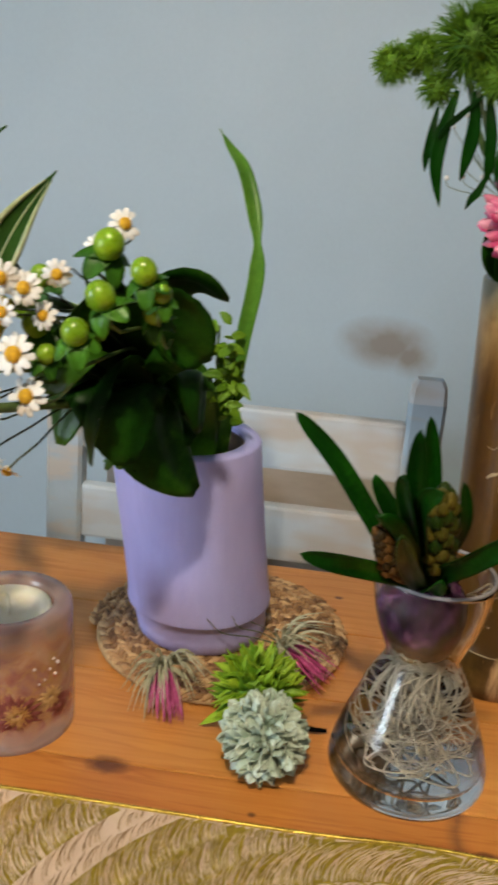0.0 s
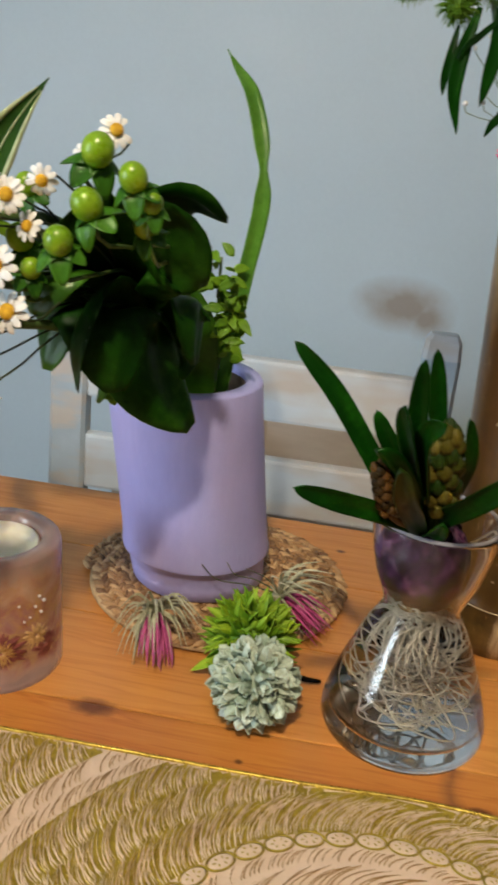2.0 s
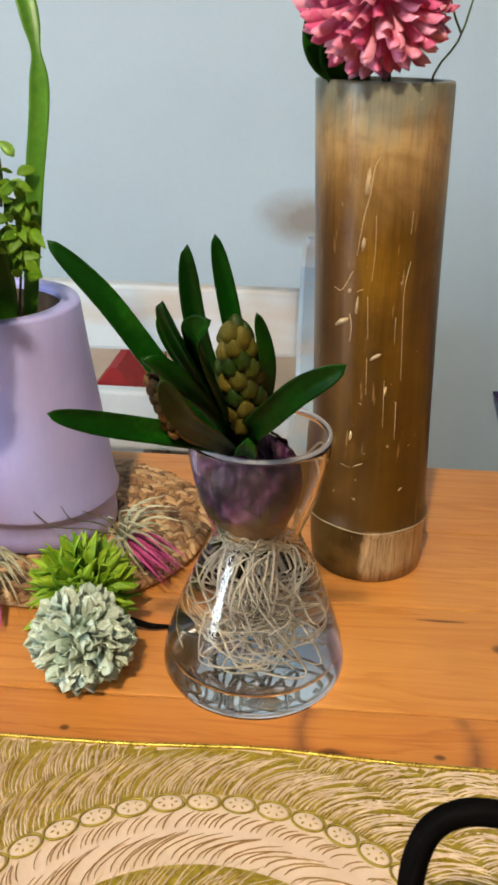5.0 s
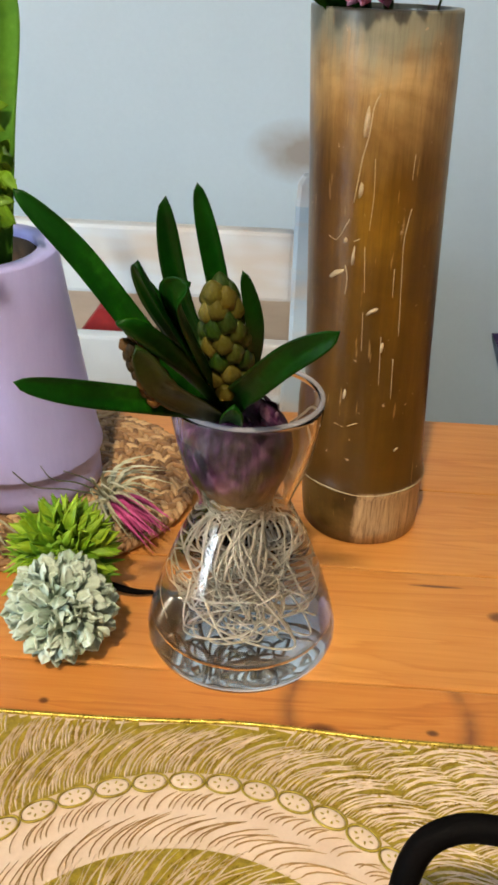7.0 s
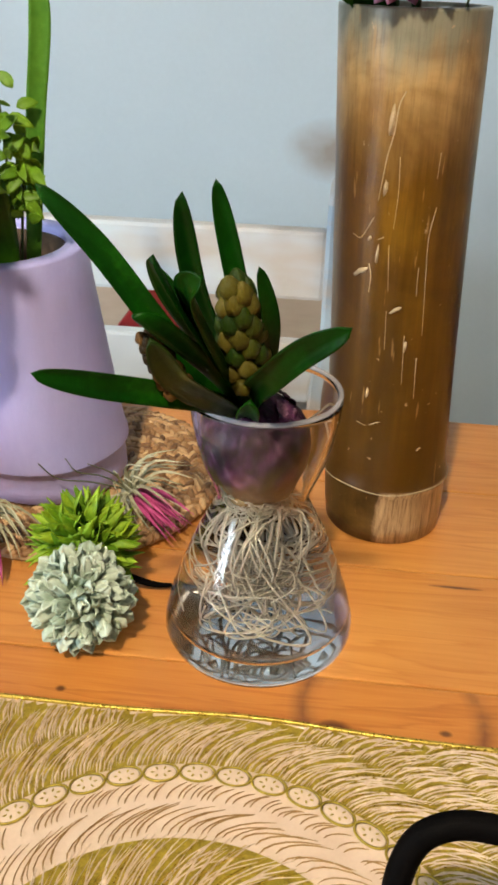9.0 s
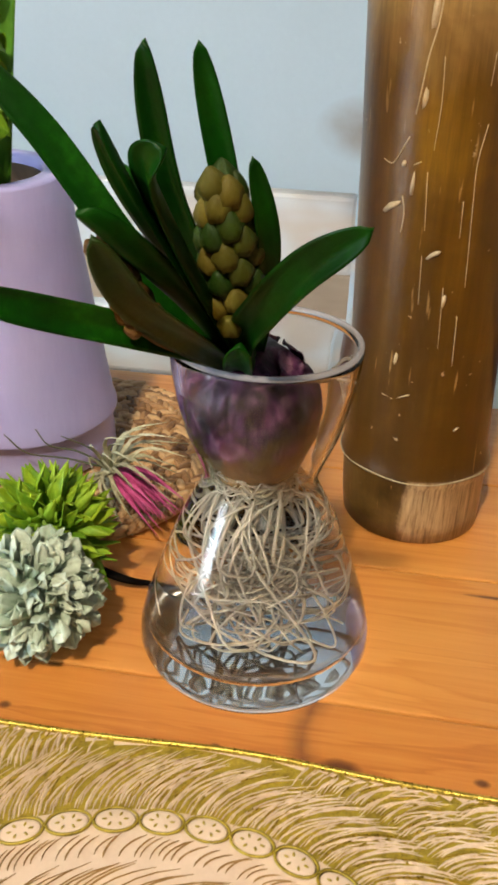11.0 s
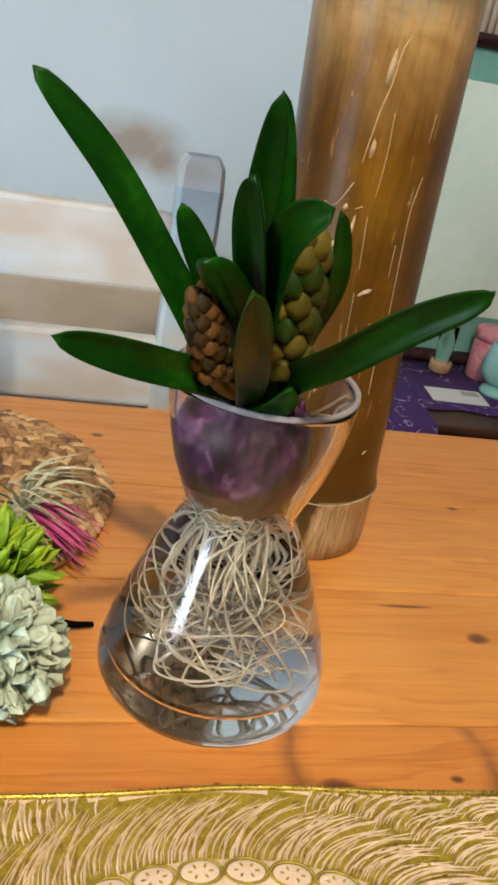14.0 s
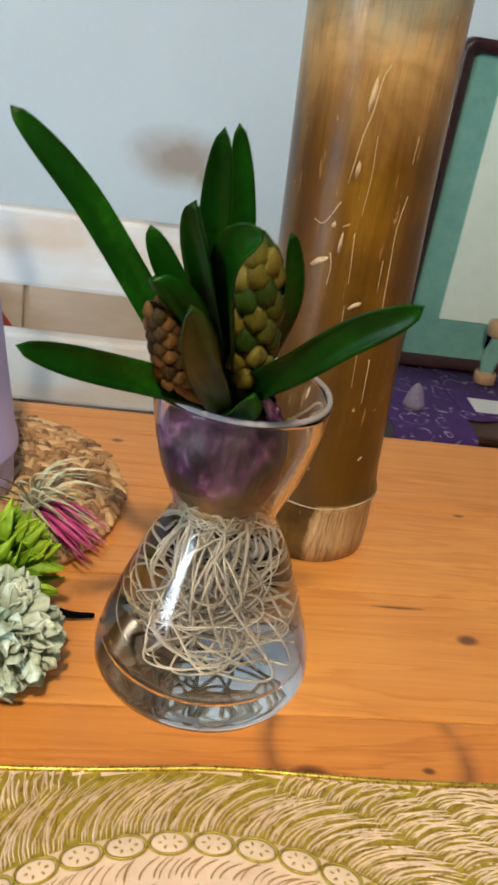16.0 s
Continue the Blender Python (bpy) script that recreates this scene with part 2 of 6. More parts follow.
def glassy(name, colour=(1, 1, 1), ior=1.46, rough=0.0, clear=1.0):
    m, t, b = nodes_of(name)
    b.inputs["Base Color"].default_value = (*colour, 1)
    b.inputs["Transmission Weight"].default_value = clear
    b.inputs["Roughness"].default_value = rough
    b.inputs["IOR"].default_value = ior
    return m


def painted_wall(name, dark, light, brown_patch=None):
    m, t, b = nodes_of(name)
    geo = t.nodes.new("ShaderNodeNewGeometry")
    big, small = noise_tex(t, geo.outputs["Position"], 2.2, 3), noise_tex(t, geo.outputs["Position"], 140, 4)
    colour = ramp(t, calc(t, "ADD", calc(t, "MULTIPLY", big, 0.8), calc(t, "MULTIPLY", small, 0.2)), [(0.35, dark), (0.65, light)])
    # two soft-edged brownish ovals, broken up by noise
    if brown_patch:
        x, z, rx, rz, tone = brown_patch
        sw = t.nodes.new("ShaderNodeSeparateXYZ")
        t.links.new(geo.outputs["Position"], sw.inputs[0])
        cb = t.nodes.new("ShaderNodeCombineXYZ")
        t.links.new(sw.outputs[0], cb.inputs[0])
        t.links.new(sw.outputs[2], cb.inputs[1])
        mask = spots(t, cb.outputs[0], [(x, z, rx, rz), (x + 0.05, z - 0.02, rx * 0.5, rz * 0.8)])
        patch = noise_tex(t, geo.outputs["Position"], 16, 3)
        mask = calc(t, "MULTIPLY", mask, ramp(t, patch, [(0.3, 0.45), (0.62, 1.0)]))
        colour = blend(t, ramp(t, mask, [(0.0, 0.0), (0.65, 0.85)]), colour, tone)
    t.links.new(colour, b.inputs["Base Color"])
    b.inputs["Roughness"].default_value = 0.6
    bumped(t, b, small, 0.12, 0.0008)
    return m


def chalk_paint(name, paint, under, scale=14):
    """White paint rubbed through to the wood at its edges and in streaks."""
    m, t, b = nodes_of(name)
    v = mapped(t, (1, 1, 1))
    streak = noise_tex(t, mapped(t, (1, 4, 4)), scale * 0.5, 3, 0.5)
    rub = noise_tex(t, v, scale * 0.6, 3)
    fine = noise_tex(t, v, 220, 4)
    mask = ramp(t, calc(t, "ADD", calc(t, "MULTIPLY", streak, 0.55), calc(t, "MULTIPLY", rub, 0.45)), [(0.47, 0.0), (0.60, 0.7)])
    t.links.new(blend(t, mask, blend(t, ramp(t, rub, [(0.4, 0.0), (0.7, 1.0)]), paint, tuple(c * 0.8 for c in paint)), under), b.inputs["Base Color"])
    b.inputs["Roughness"].default_value = 0.55
    bumped(t, b, calc(t, "ADD", streak, calc(t, "MULTIPLY", fine, 0.4)), 0.25, 0.0008)
    return m


def bamboo_skin(name, z0, z1):
    """Varnished bamboo: pale green-grey at the cut end, brown streaks below, paler foot under the node."""
    m, t, b = nodes_of(name)
    geo = t.nodes.new("ShaderNodeNewGeometry")
    sw = t.nodes.new("ShaderNodeSeparateXYZ")
    t.links.new(geo.outputs["Position"], sw.inputs[0])
    st = t.nodes.new("ShaderNodeMapping")
    st.inputs["Scale"].default_value = (1, 1, 0.06)
    t.links.new(geo.outputs["Position"], st.inputs[0])
    streak = noise_tex(t, st.outputs[0], 90, 5, 0.6)
    fibre = noise_tex(t, st.outputs[0], 600, 4, 0.7)
    blot = noise_tex(t, geo.outputs["Position"], 26, 4, 0.6, 0.8)
    h = calc(t, "DIVIDE", calc(t, "SUBTRACT", sw.outputs[2], z0), z1 - z0)
    edge = calc(t, "ADD", h, calc(t, "MULTIPLY", calc(t, "SUBTRACT", streak, 0.5), 0.22))
    body = ramp(t, calc(t, "ADD", calc(t, "MULTIPLY", streak, 0.6), calc(t, "MULTIPLY", blot, 0.4)), [(0.32, (0.048, 0.020, 0.0008)), (0.5, (0.118, 0.055, 0.0025)), (0.7, (0.25, 0.130, 0.009))])
    pale = ramp(t, blot, [(0.3, (0.24, 0.13, 0.03)), (0.62, (0.52, 0.36, 0.16))])
    grey = ramp(t, blot, [(0.3, (0.16, 0.15, 0.10)), (0.7, (0.26, 0.26, 0.19))])
    colour = blend(t, ramp(t, edge, [(0.74, 0.0), (0.90, 0.75)]), body, pale)
    colour = blend(t, ramp(t, edge, [(0.90, 0.0), (0.97, 1.0)]), colour, grey)
    colour = blend(t, ramp(t, edge, [(0.2, 0.85), (0.85, 0.0)]), colour, (0.045, 0.018, 0.001))
    peeled = ramp(t, fibre, [(0.3, (0.20, 0.12, 0.05)), (0.7, (0.52, 0.37, 0.20))])
    bark = ramp(t, blot, [(0.35, (0.035, 0.016, 0.003)), (0.65, (0.12, 0.068, 0.015))])
    side = calc(t, "ADD", sw.outputs[0], calc(t, "MULTIPLY", calc(t, "SUBTRACT", blot, 0.5), 0.012))
    foot = blend(t, ramp(t, calc(t, "MULTIPLY", calc(t, "SUBTRACT", side, 0.155), 50.0), [(0.05, 0.0), (0.2, 1.0)]), bark, peeled)
    colour = blend(t, ramp(t, h, [(0.128, 1.0), (0.133, 0.0)]), colour, foot)
    colour = blend(t, ramp(t, fibre, [(0.35, 0.28), (0.52, 0.0)]), colour, (0.045, 0.02, 0.003))
    sc = t.nodes.new("ShaderNodeMapping")
    sc.inputs["Scale"].default_value = (1, 1, 0.12)
    t.links.new(geo.outputs["Position"], sc.inputs[0])
    colour = blend(t, ramp(t, noise_tex(t, sc.outputs[0], 320, 2), [(0.69, 0.0), (0.73, 0.5)]), colour, (0.36, 0.22, 0.08))
    flecks = noise_tex(t, geo.outputs["Position"], 230, 2)
    colour = blend(t, ramp(t, flecks, [(0.72, 0.0), (0.76, 0.7)]), colour, (0.45, 0.33, 0.2))
    t.links.new(colour, b.inputs["Base Color"])
    b.inputs["Roughness"].default_value, b.inputs["Specular IOR Level"].default_value = 0.3, 0.45
    bumped(t, b, fibre, 0.12, 0.0005)
    return m


def leaf_skin(name, dark, light, vein, scale=1.0, rough=0.34, thin=0.12, spec=0.3):
    """Green leaf, streaked along its length by a stretched grain in its own frame."""
    m, t, b = nodes_of(name)
    v = mapped(t, (scale, scale, scale))
    big, fine = noise_tex(t, v, 45, 3), noise_tex(t, v, 420, 4)
    info = t.nodes.new("ShaderNodeObjectInfo")
    mix = calc(t, "ADD", calc(t, "ADD", calc(t, "MULTIPLY", big, 0.7), calc(t, "MULTIPLY", fine, 0.3)), calc(t, "MULTIPLY", calc(t, "SUBTRACT", info.outputs["Random"], 0.5), 0.18))
    colour = ramp(t, mix, [(0.3, dark), (0.6, light), (0.8, vein)])
    t.links.new(colour, b.inputs["Base Color"])
    b.inputs["Roughness"].default_value, b.inputs["Specular IOR Level"].default_value = rough, spec
    bumped(t, b, fine, 0.15, 0.0004)
    tr = t.nodes.new("ShaderNodeBsdfTranslucent")
    t.links.new(colour, tr.inputs[0])
    mx = t.nodes.new("ShaderNodeMixShader")
    mx.inputs[0].default_value = thin
    t.links.new(b.outputs[0], mx.inputs[1])
    t.links.new(tr.outputs[0], mx.inputs[2])
    t.links.new(mx.outputs[0], t.nodes["Material Output"].inputs[0])
    return m


M_PINE = pine("pine_boards", (0.62, 0.275, 0.062), (0.50, 0.185, 0.032), (0.31, 0.088, 0.013),
              knots=[(-0.083, 0.416, 0.021, 0.012), (0.008, 0.393, 0.004, 0.003), (0.093, 0.389, 0.003, 0.002), (0.140, 0.388, 0.012, 0.006), (0.236, 0.477, 0.009, 0.006),
                     (0.191, 0.391, 0.0045, 0.003), (0.205, 0.5, 0.022, 0.0018), (0.27, 0.60, 0.006, 0.003), (-0.25, 0.44, 0.007, 0.004), (-0.19, 0.60, 0.008, 0.005), (0.31, 0.43, 0.01, 0.006), (-0.21, 0.372, 0.01, 0.006), (0.05, 0.66, 0.006, 0.004)],
              ring=(0.167, 0.400, 0.0425))
M_WALL = painted_wall("wall_paint", (0.555, 0.695, 0.80), (0.615, 0.755, 0.865), brown_patch=(0.105, 0.785, 0.10, 0.055, (0.33, 0.27, 0.22)))
# walls and floor out of view are toned down to bounce less light
M_WALL_UNSEEN = painted_wall("unseen_wall_paint", (0.44, 0.49, 0.52), (0.50, 0.55, 0.58))
M_CEILING = painted_wall("ceiling_paint", (0.68, 0.68, 0.66), (0.75, 0.75, 0.73))
M_FLOOR = pine("floor_boards", (0.20, 0.13, 0.08), (0.15, 0.09, 0.05), (0.09, 0.05, 0.025))
M_CHAIR = chalk_paint("white_chalk_paint", (0.70, 0.79, 0.86), (0.56, 0.46, 0.36), 11)
M_POST = chalk_paint("blue_grey_chalk_paint", (0.46, 0.56, 0.63), (0.62, 0.52, 0.42), 26)
M_LILAC = plain("lilac_paint", (0.42, 0.42, 0.86), (0.53, 0.52, 0.95), 26, 0.38, bump=0.35, fine=9, stretch=(1, 1, 0.25))
M_BAMBOO = bamboo_skin("bamboo_skin", 0.75, 1.042)
M_BAMBOO_CUT = plain("cut_bamboo", (0.28, 0.22, 0.12), (0.45, 0.38, 0.24), 200, 0.7)
M_SCAR = plain("pale_scar", (0.36, 0.27, 0.14), (0.56, 0.45, 0.29), 300, 0.6)
M_GLASS = glassy("clear_glass", (0.975, 0.99, 1.0), 1.34, rough=0.03)
M_RIM = glassy("ground_glass_rim", (0.52, 0.51, 0.53), 1.1, rough=0.2, clear=0.65)
M_WATER = glassy("water", (0.985, 0.99, 0.985), 1.333)
M_ROOT = plain("white_root", (0.46, 0.40, 0.30), (0.68, 0.62, 0.51), 150, 0.35, bump=0.0)
M_ROOT.node_tree.nodes["Principled BSDF"].inputs["Transmission Weight"].default_value = 0.74
M_ROOT.node_tree.nodes["Principled BSDF"].inputs["IOR"].default_value = 1.1


def bulb_skin():
    """Papery purple bulb skin, patchy and streaked, going yellow-brown towards its plate."""
    m, t, b = nodes_of("purple_bulb_skin")
    geo = t.nodes.new("ShaderNodeNewGeometry")
    sw = t.nodes.new("ShaderNodeSeparateXYZ")
    t.links.new(geo.outputs["Position"], sw.inputs[0])
    st = t.nodes.new("ShaderNodeMapping")
    st.inputs["Scale"].default_value = (1, 1, 0.2)
    t.links.new(geo.outputs["Position"], st.inputs[0])
    streak, patch = noise_tex(t, st.outputs[0], 330, 5, 0.6), noise_tex(t, geo.outputs["Position"], 75, 5, 0.65, 0.8)
    skin = ramp(t, calc(t, "ADD", calc(t, "MULTIPLY", streak, 0.25), calc(t, "MULTIPLY", patch, 0.75)), [(0.42, (0.006, 0.0012, 0.006)), (0.49, (0.022, 0.0045, 0.020)), (0.56, (0.060, 0.014, 0.048)), (0.66, (0.20, 0.10, 0.14))])
    low = calc(t, "ADD", sw.outputs[2], calc(t, "MULTIPLY", calc(t, "SUBTRACT", patch, 0.5), 0.035))
    colour = blend(t, ramp(t, calc(t, "MULTIPLY", calc(t, "SUBTRACT", low, 0.83), 20.0), [(0.20, 1.0), (0.62, 0.0)]), skin, (0.085, 0.042, 0.009))
    t.links.new(colour, b.inputs["Base Color"])
    b.inputs["Roughness"].default_value, b.inputs["Specular IOR Level"].default_value = 0.42, 0.2
    bumped(t, b, calc(t, "ADD", streak, patch), 0.5, 0.0012)
    return m


M_BULB = bulb_skin()
M_BULB_FOOT = plain("yellow_bulb_plate", (0.07, 0.04, 0.012), (0.20, 0.13, 0.038), 160, 0.6)
M_HYACINTH = leaf_skin("hyacinth_leaf", (0.0010, 0.011, 0.0006), (0.0030, 0.036, 0.0013), (0.012, 0.095, 0.004), 0.7, 0.36, 0.05, 0.09)
M_BRONZE_LEAF = leaf_skin("bronze_leaf", (0.005, 0.018, 0.0015), (0.017, 0.040, 0.003), (0.045, 0.07, 0.009), 0.8, 0.35, 0.08, 0.16)
M_BUD = plain("green_bud", (0.010, 0.034, 0.0015), (0.105, 0.085, 0.010), 120, 0.45, bump=0.3, vary=0.5, sss=0.05, spec=0.2)
M_BUD_RED = plain("bronze_bud", (0.02, 0.012, 0.002), (0.105, 0.048, 0.010), 120, 0.5, bump=0.3, vary=0.6, sss=0.05, spec=0.2)
M_DARK_LEAF = leaf_skin("broad_dark_leaf", (0.0032, 0.022, 0.0014), (0.0105, 0.062, 0.0030), (0.035, 0.13, 0.008), 0.6, 0.42, 0.12, 0.1)
M_GRASS = leaf_skin("fresh_blade", (0.045, 0.16, 0.012), (0.11, 0.30, 0.03), (0.2, 0.42, 0.07), 0.6, 0.36, 0.3)
M_SPRIG = leaf_skin("sprig_leaf", (0.075, 0.20, 0.008), (0.18, 0.37, 0.016), (0.30, 0.48, 0.04), 0.8, 0.45, 0.25)
M_BERRY = plain("green_berry", (0.10, 0.22, 0.003), (0.20, 0.36, 0.010), 60, 0.3, bump=0.05, sss=0.15, vary=0.2)
M_SEPAL = leaf_skin("berry_leaf", (0.018, 0.085, 0.004), (0.045, 0.16, 0.008), (0.10, 0.26, 0.02), 0.8, 0.4, 0.12)
M_MID_LEAF = leaf_skin("mid_green_leaf", (0.012, 0.055, 0.0025), (0.032, 0.115, 0.005), (0.085, 0.20, 0.012), 0.6, 0.38, 0.15)
M_STEM = plain("green_stem", (0.035, 0.075, 0.015), (0.10, 0.17, 0.04), 120, 0.5, stretch=(1, 1, 0.3))
M_STEM_DARK = plain("dark_stem", (0.018, 0.03, 0.01), (0.05, 0.07, 0.022), 120, 0.55)
M_WHITE_PETAL = plain("white_petal", (0.84, 0.85, 0.83), (0.92, 0.93, 0.91), 200, 0.5, bump=0.1, thin=0.1)
M_YOLK = plain("yellow_floret", (0.50, 0.25, 0.004), (0.82, 0.50, 0.015), 500, 0.7, bump=0.8)
M_TULIP = plain("yellow_tulip_petal", (0.95, 0.62, 0.003), (1.0, 0.84, 0.015), 40, 0.36, bump=0.12, stretch=(1, 1, 0.35), vary=0.3, thin=0.35)
M_CARNATION = plain("carnation_calyx", (0.10, 0.26, 0.02), (0.24, 0.45, 0.06), 90, 0.45, vary=0.2)
M_STRIPE = plain("cream_stripe", (0.34, 0.42, 0.18), (0.62, 0.66, 0.40), 100, 0.45, thin=0.15)
M_RAFFIA = plain("woven_raffia", (0.20, 0.11, 0.045), (0.50, 0.34, 0.17), 120, 0.65, bump=0.5, vary=0.3)
M_AIR_LEAF = plain("silver_air_leaf", (0.26, 0.26, 0.15), (0.50, 0.48, 0.33), 160, 0.6, vary=0.25)
M_AIR_PINK = plain("pink_air_leaf", (0.34, 0.022, 0.13), (0.60, 0.10, 0.30), 160, 0.55, vary=0.3)
M_MINT = plain("mint_silk_petal", (0.34, 0.45, 0.34), (0.64, 0.73, 0.60), 90, 0.65, bump=0.15, vary=0.3, thin=0.12)
M_LIME = plain("lime_silk_petal", (0.12, 0.29, 0.005), (0.34, 0.51, 0.02), 90, 0.6, bump=0.15, vary=0.4, thin=0.15)
M_BLACK = plain("black_enamel", (0.0012, 0.0012, 0.0012), (0.003, 0.0026, 0.0026), 60, 0.6, bump=0.05, spec=0.02)
M_GOLD = plain("gold_foil", (0.34, 0.24, 0.03), (0.66, 0.50, 0.10), 220, 0.30, metal=0.85, bump=0.4)
M_OLIVE = plain("dull_gold_thread", (0.23, 0.16, 0.012), (0.52, 0.39, 0.04), 260, 0.36, metal=0.35, bump=0.4)
M_CREAM = plain("cream_mat", (0.62, 0.47, 0.34), (0.74, 0.59, 0.45), 60, 0.55, bump=0.2, fine=10)
M_CREAM_THREAD = plain("cream_thread", (0.56, 0.42, 0.29), (0.80, 0.66, 0.52), 130, 0.45, bump=0.2)
M_MUM = plain("pink_mum_petal", (0.74, 0.10, 0.27), (0.96, 0.46, 0.60), 60, 0.5, bump=0.12, vary=0.4, thin=0.22)
M_MUM_CORE = plain("orange_mum_petal", (0.85, 0.22, 0.03), (0.95, 0.50, 0.06), 80, 0.5, bump=0.1, thin=0.2)
M_MOSS = leaf_skin("fuzzy_green", (0.05, 0.135, 0.006), (0.12, 0.26, 0.013), (0.21, 0.38, 0.03), 1.5, 0.6, 0.2)
import itertools

M_TEAL = plain("teal_mount", (0.12, 0.32, 0.28), (0.18, 0.40, 0.35), 40, 0.6, bump=0.05)
M_SHEET = plain("pale_green_sheet", (0.68, 0.83, 0.75), (0.76, 0.89, 0.82), 14, 0.5, bump=0.03)
M_MAROON = plain("dark_maroon_wood", (0.018, 0.007, 0.009), (0.045, 0.016, 0.018), 40, 0.35, stretch=(0.2, 1, 1))
M_DRESSER = plain("dark_brown_wood", (0.030, 0.011, 0.006), (0.08, 0.03, 0.014), 30, 0.4, stretch=(0.15, 1, 1))
M_CORK = plain("cork", (0.40, 0.24, 0.13), (0.58, 0.40, 0.24), 220, 0.8, bump=0.5)
M_TURQUOISE = plain("turquoise_glaze", (0.24, 0.55, 0.56), (0.33, 0.64, 0.64), 25, 0.15, bump=0.03, coat=0.5)
M_PINK_TIN = plain("pink_floral_tin", (0.55, 0.12, 0.18), (0.75, 0.38, 0.42), 70, 0.4, bump=0.05)
M_CARD = plain("white_card", (0.72, 0.74, 0.76), (0.8, 0.82, 0.84), 50, 0.6, bump=0.03)
M_GREY_BAR = plain("grey_print", (0.35, 0.36, 0.38), (0.45, 0.46, 0.48), 50, 0.7, bump=0)
M_RIB = plain("beige_ribbed_weave", (0.50, 0.40, 0.30), (0.64, 0.54, 0.42), 60, 0.8)
M_RED = plain("red_felt", (0.30, 0.012, 0.016), (0.42, 0.028, 0.03), 60, 0.7)
M_WAX = plain("ivory_wax", (0.70, 0.66, 0.52), (0.80, 0.77, 0.64), 40, 0.45, sss=0.3, bump=0.05)
M_WAX_PEACH = plain("peach_wax", (0.46, 0.24, 0.17), (0.66, 0.42, 0.32), 45, 0.5, sss=0.2, fine=3)
M_DRIED = plain("dried_red_petal", (0.16, 0.03, 0.03), (0.34, 0.10, 0.08), 120, 0.6, vary=0.4)
M_DRIED_GOLD = plain("dried_gold_petal", (0.42, 0.22, 0.06), (0.68, 0.45, 0.20), 120, 0.6, vary=0.4)
M_DRIED_WHITE = plain("dried_white_petal", (0.55, 0.46, 0.40), (0.75, 0.67, 0.60), 120, 0.6, vary=0.4)


def gel_skin():
    """Cloudy rosy gel, patched with peach, lilac and brown where petals lie under the skin."""
    m, t, b = nodes_of("rosy_gel")
    v = mapped(t)
    big, patch, fine = noise_tex(t, v, 34, 4, 0.6, 1.0), noise_tex(t, v, 38, 4, 0.6, 0.6), noise_tex(t, v, 380, 3)
    rosy = ramp(t, big, [(0.36, (0.46, 0.24, 0.22)), (0.5, (0.64, 0.36, 0.21)), (0.64, (0.70, 0.48, 0.34))])
    geo = t.nodes.new("ShaderNodeNewGeometry")
    sw = t.nodes.new("ShaderNodeSeparateXYZ")
    t.links.new(geo.outputs["Position"], sw.inputs[0])
    h = calc(t, "DIVIDE", calc(t, "SUBTRACT", sw.outputs[2], 0.75), 0.086)
    belt = ramp(t, calc(t, "ADD", h, calc(t, "MULTIPLY", calc(t, "SUBTRACT", big, 0.5), 0.5)), [(0.12, 0.0), (0.26, 1.0), (0.55, 1.0), (0.75, 0.15)])
    crumbs = noise_tex(t, v, 120, 4, 0.65, 0.8)
    colour = blend(t, calc(t, "MULTIPLY", belt, ramp(t, patch, [(0.42, 0.0), (0.55, 0.85)])), rosy, (0.34, 0.10, 0.09))
    colour = blend(t, calc(t, "MULTIPLY", belt, ramp(t, crumbs, [(0.52, 0.0), (0.62, 0.8)])), colour, (0.60, 0.36, 0.14))
    colour = blend(t, ramp(t, noise_tex(t, v, 48, 3, 0.6, 1.5), [(0.52, 0.0), (0.66, 0.7)]), colour, (0.62, 0.38, 0.15))
    clear = ramp(t, calc(t, "ADD", h, calc(t, "MULTIPLY", calc(t, "SUBTRACT", big, 0.5), 0.3)), [(0.10, 1.0), (0.26, 0.0), (0.84, 0.0), (0.95, 0.9)])
    colour = blend(t, clear, colour, (0.64, 0.48, 0.43))
    t.links.new(colour, b.inputs["Base Color"])
    t.links.new(ramp(t, clear, [(0.0, 0.32), (1.0, 0.62)]), b.inputs["Transmission Weight"])
    b.inputs["Roughness"].default_value = 0.26
    b.inputs["IOR"].default_value = 1.3
    b.inputs["Subsurface Weight"].default_value = 0.25
    b.inputs["Subsurface Radius"].default_value = (0.006, 0.003, 0.002)
    b.inputs["Coat Weight"].default_value = 0.5
    b.inputs["Coat Roughness"].default_value = 0.12
    bumped(t, b, calc(t, "ADD", patch, calc(t, "MULTIPLY", fine, 0.3)), 0.25, 0.0015)
    return m


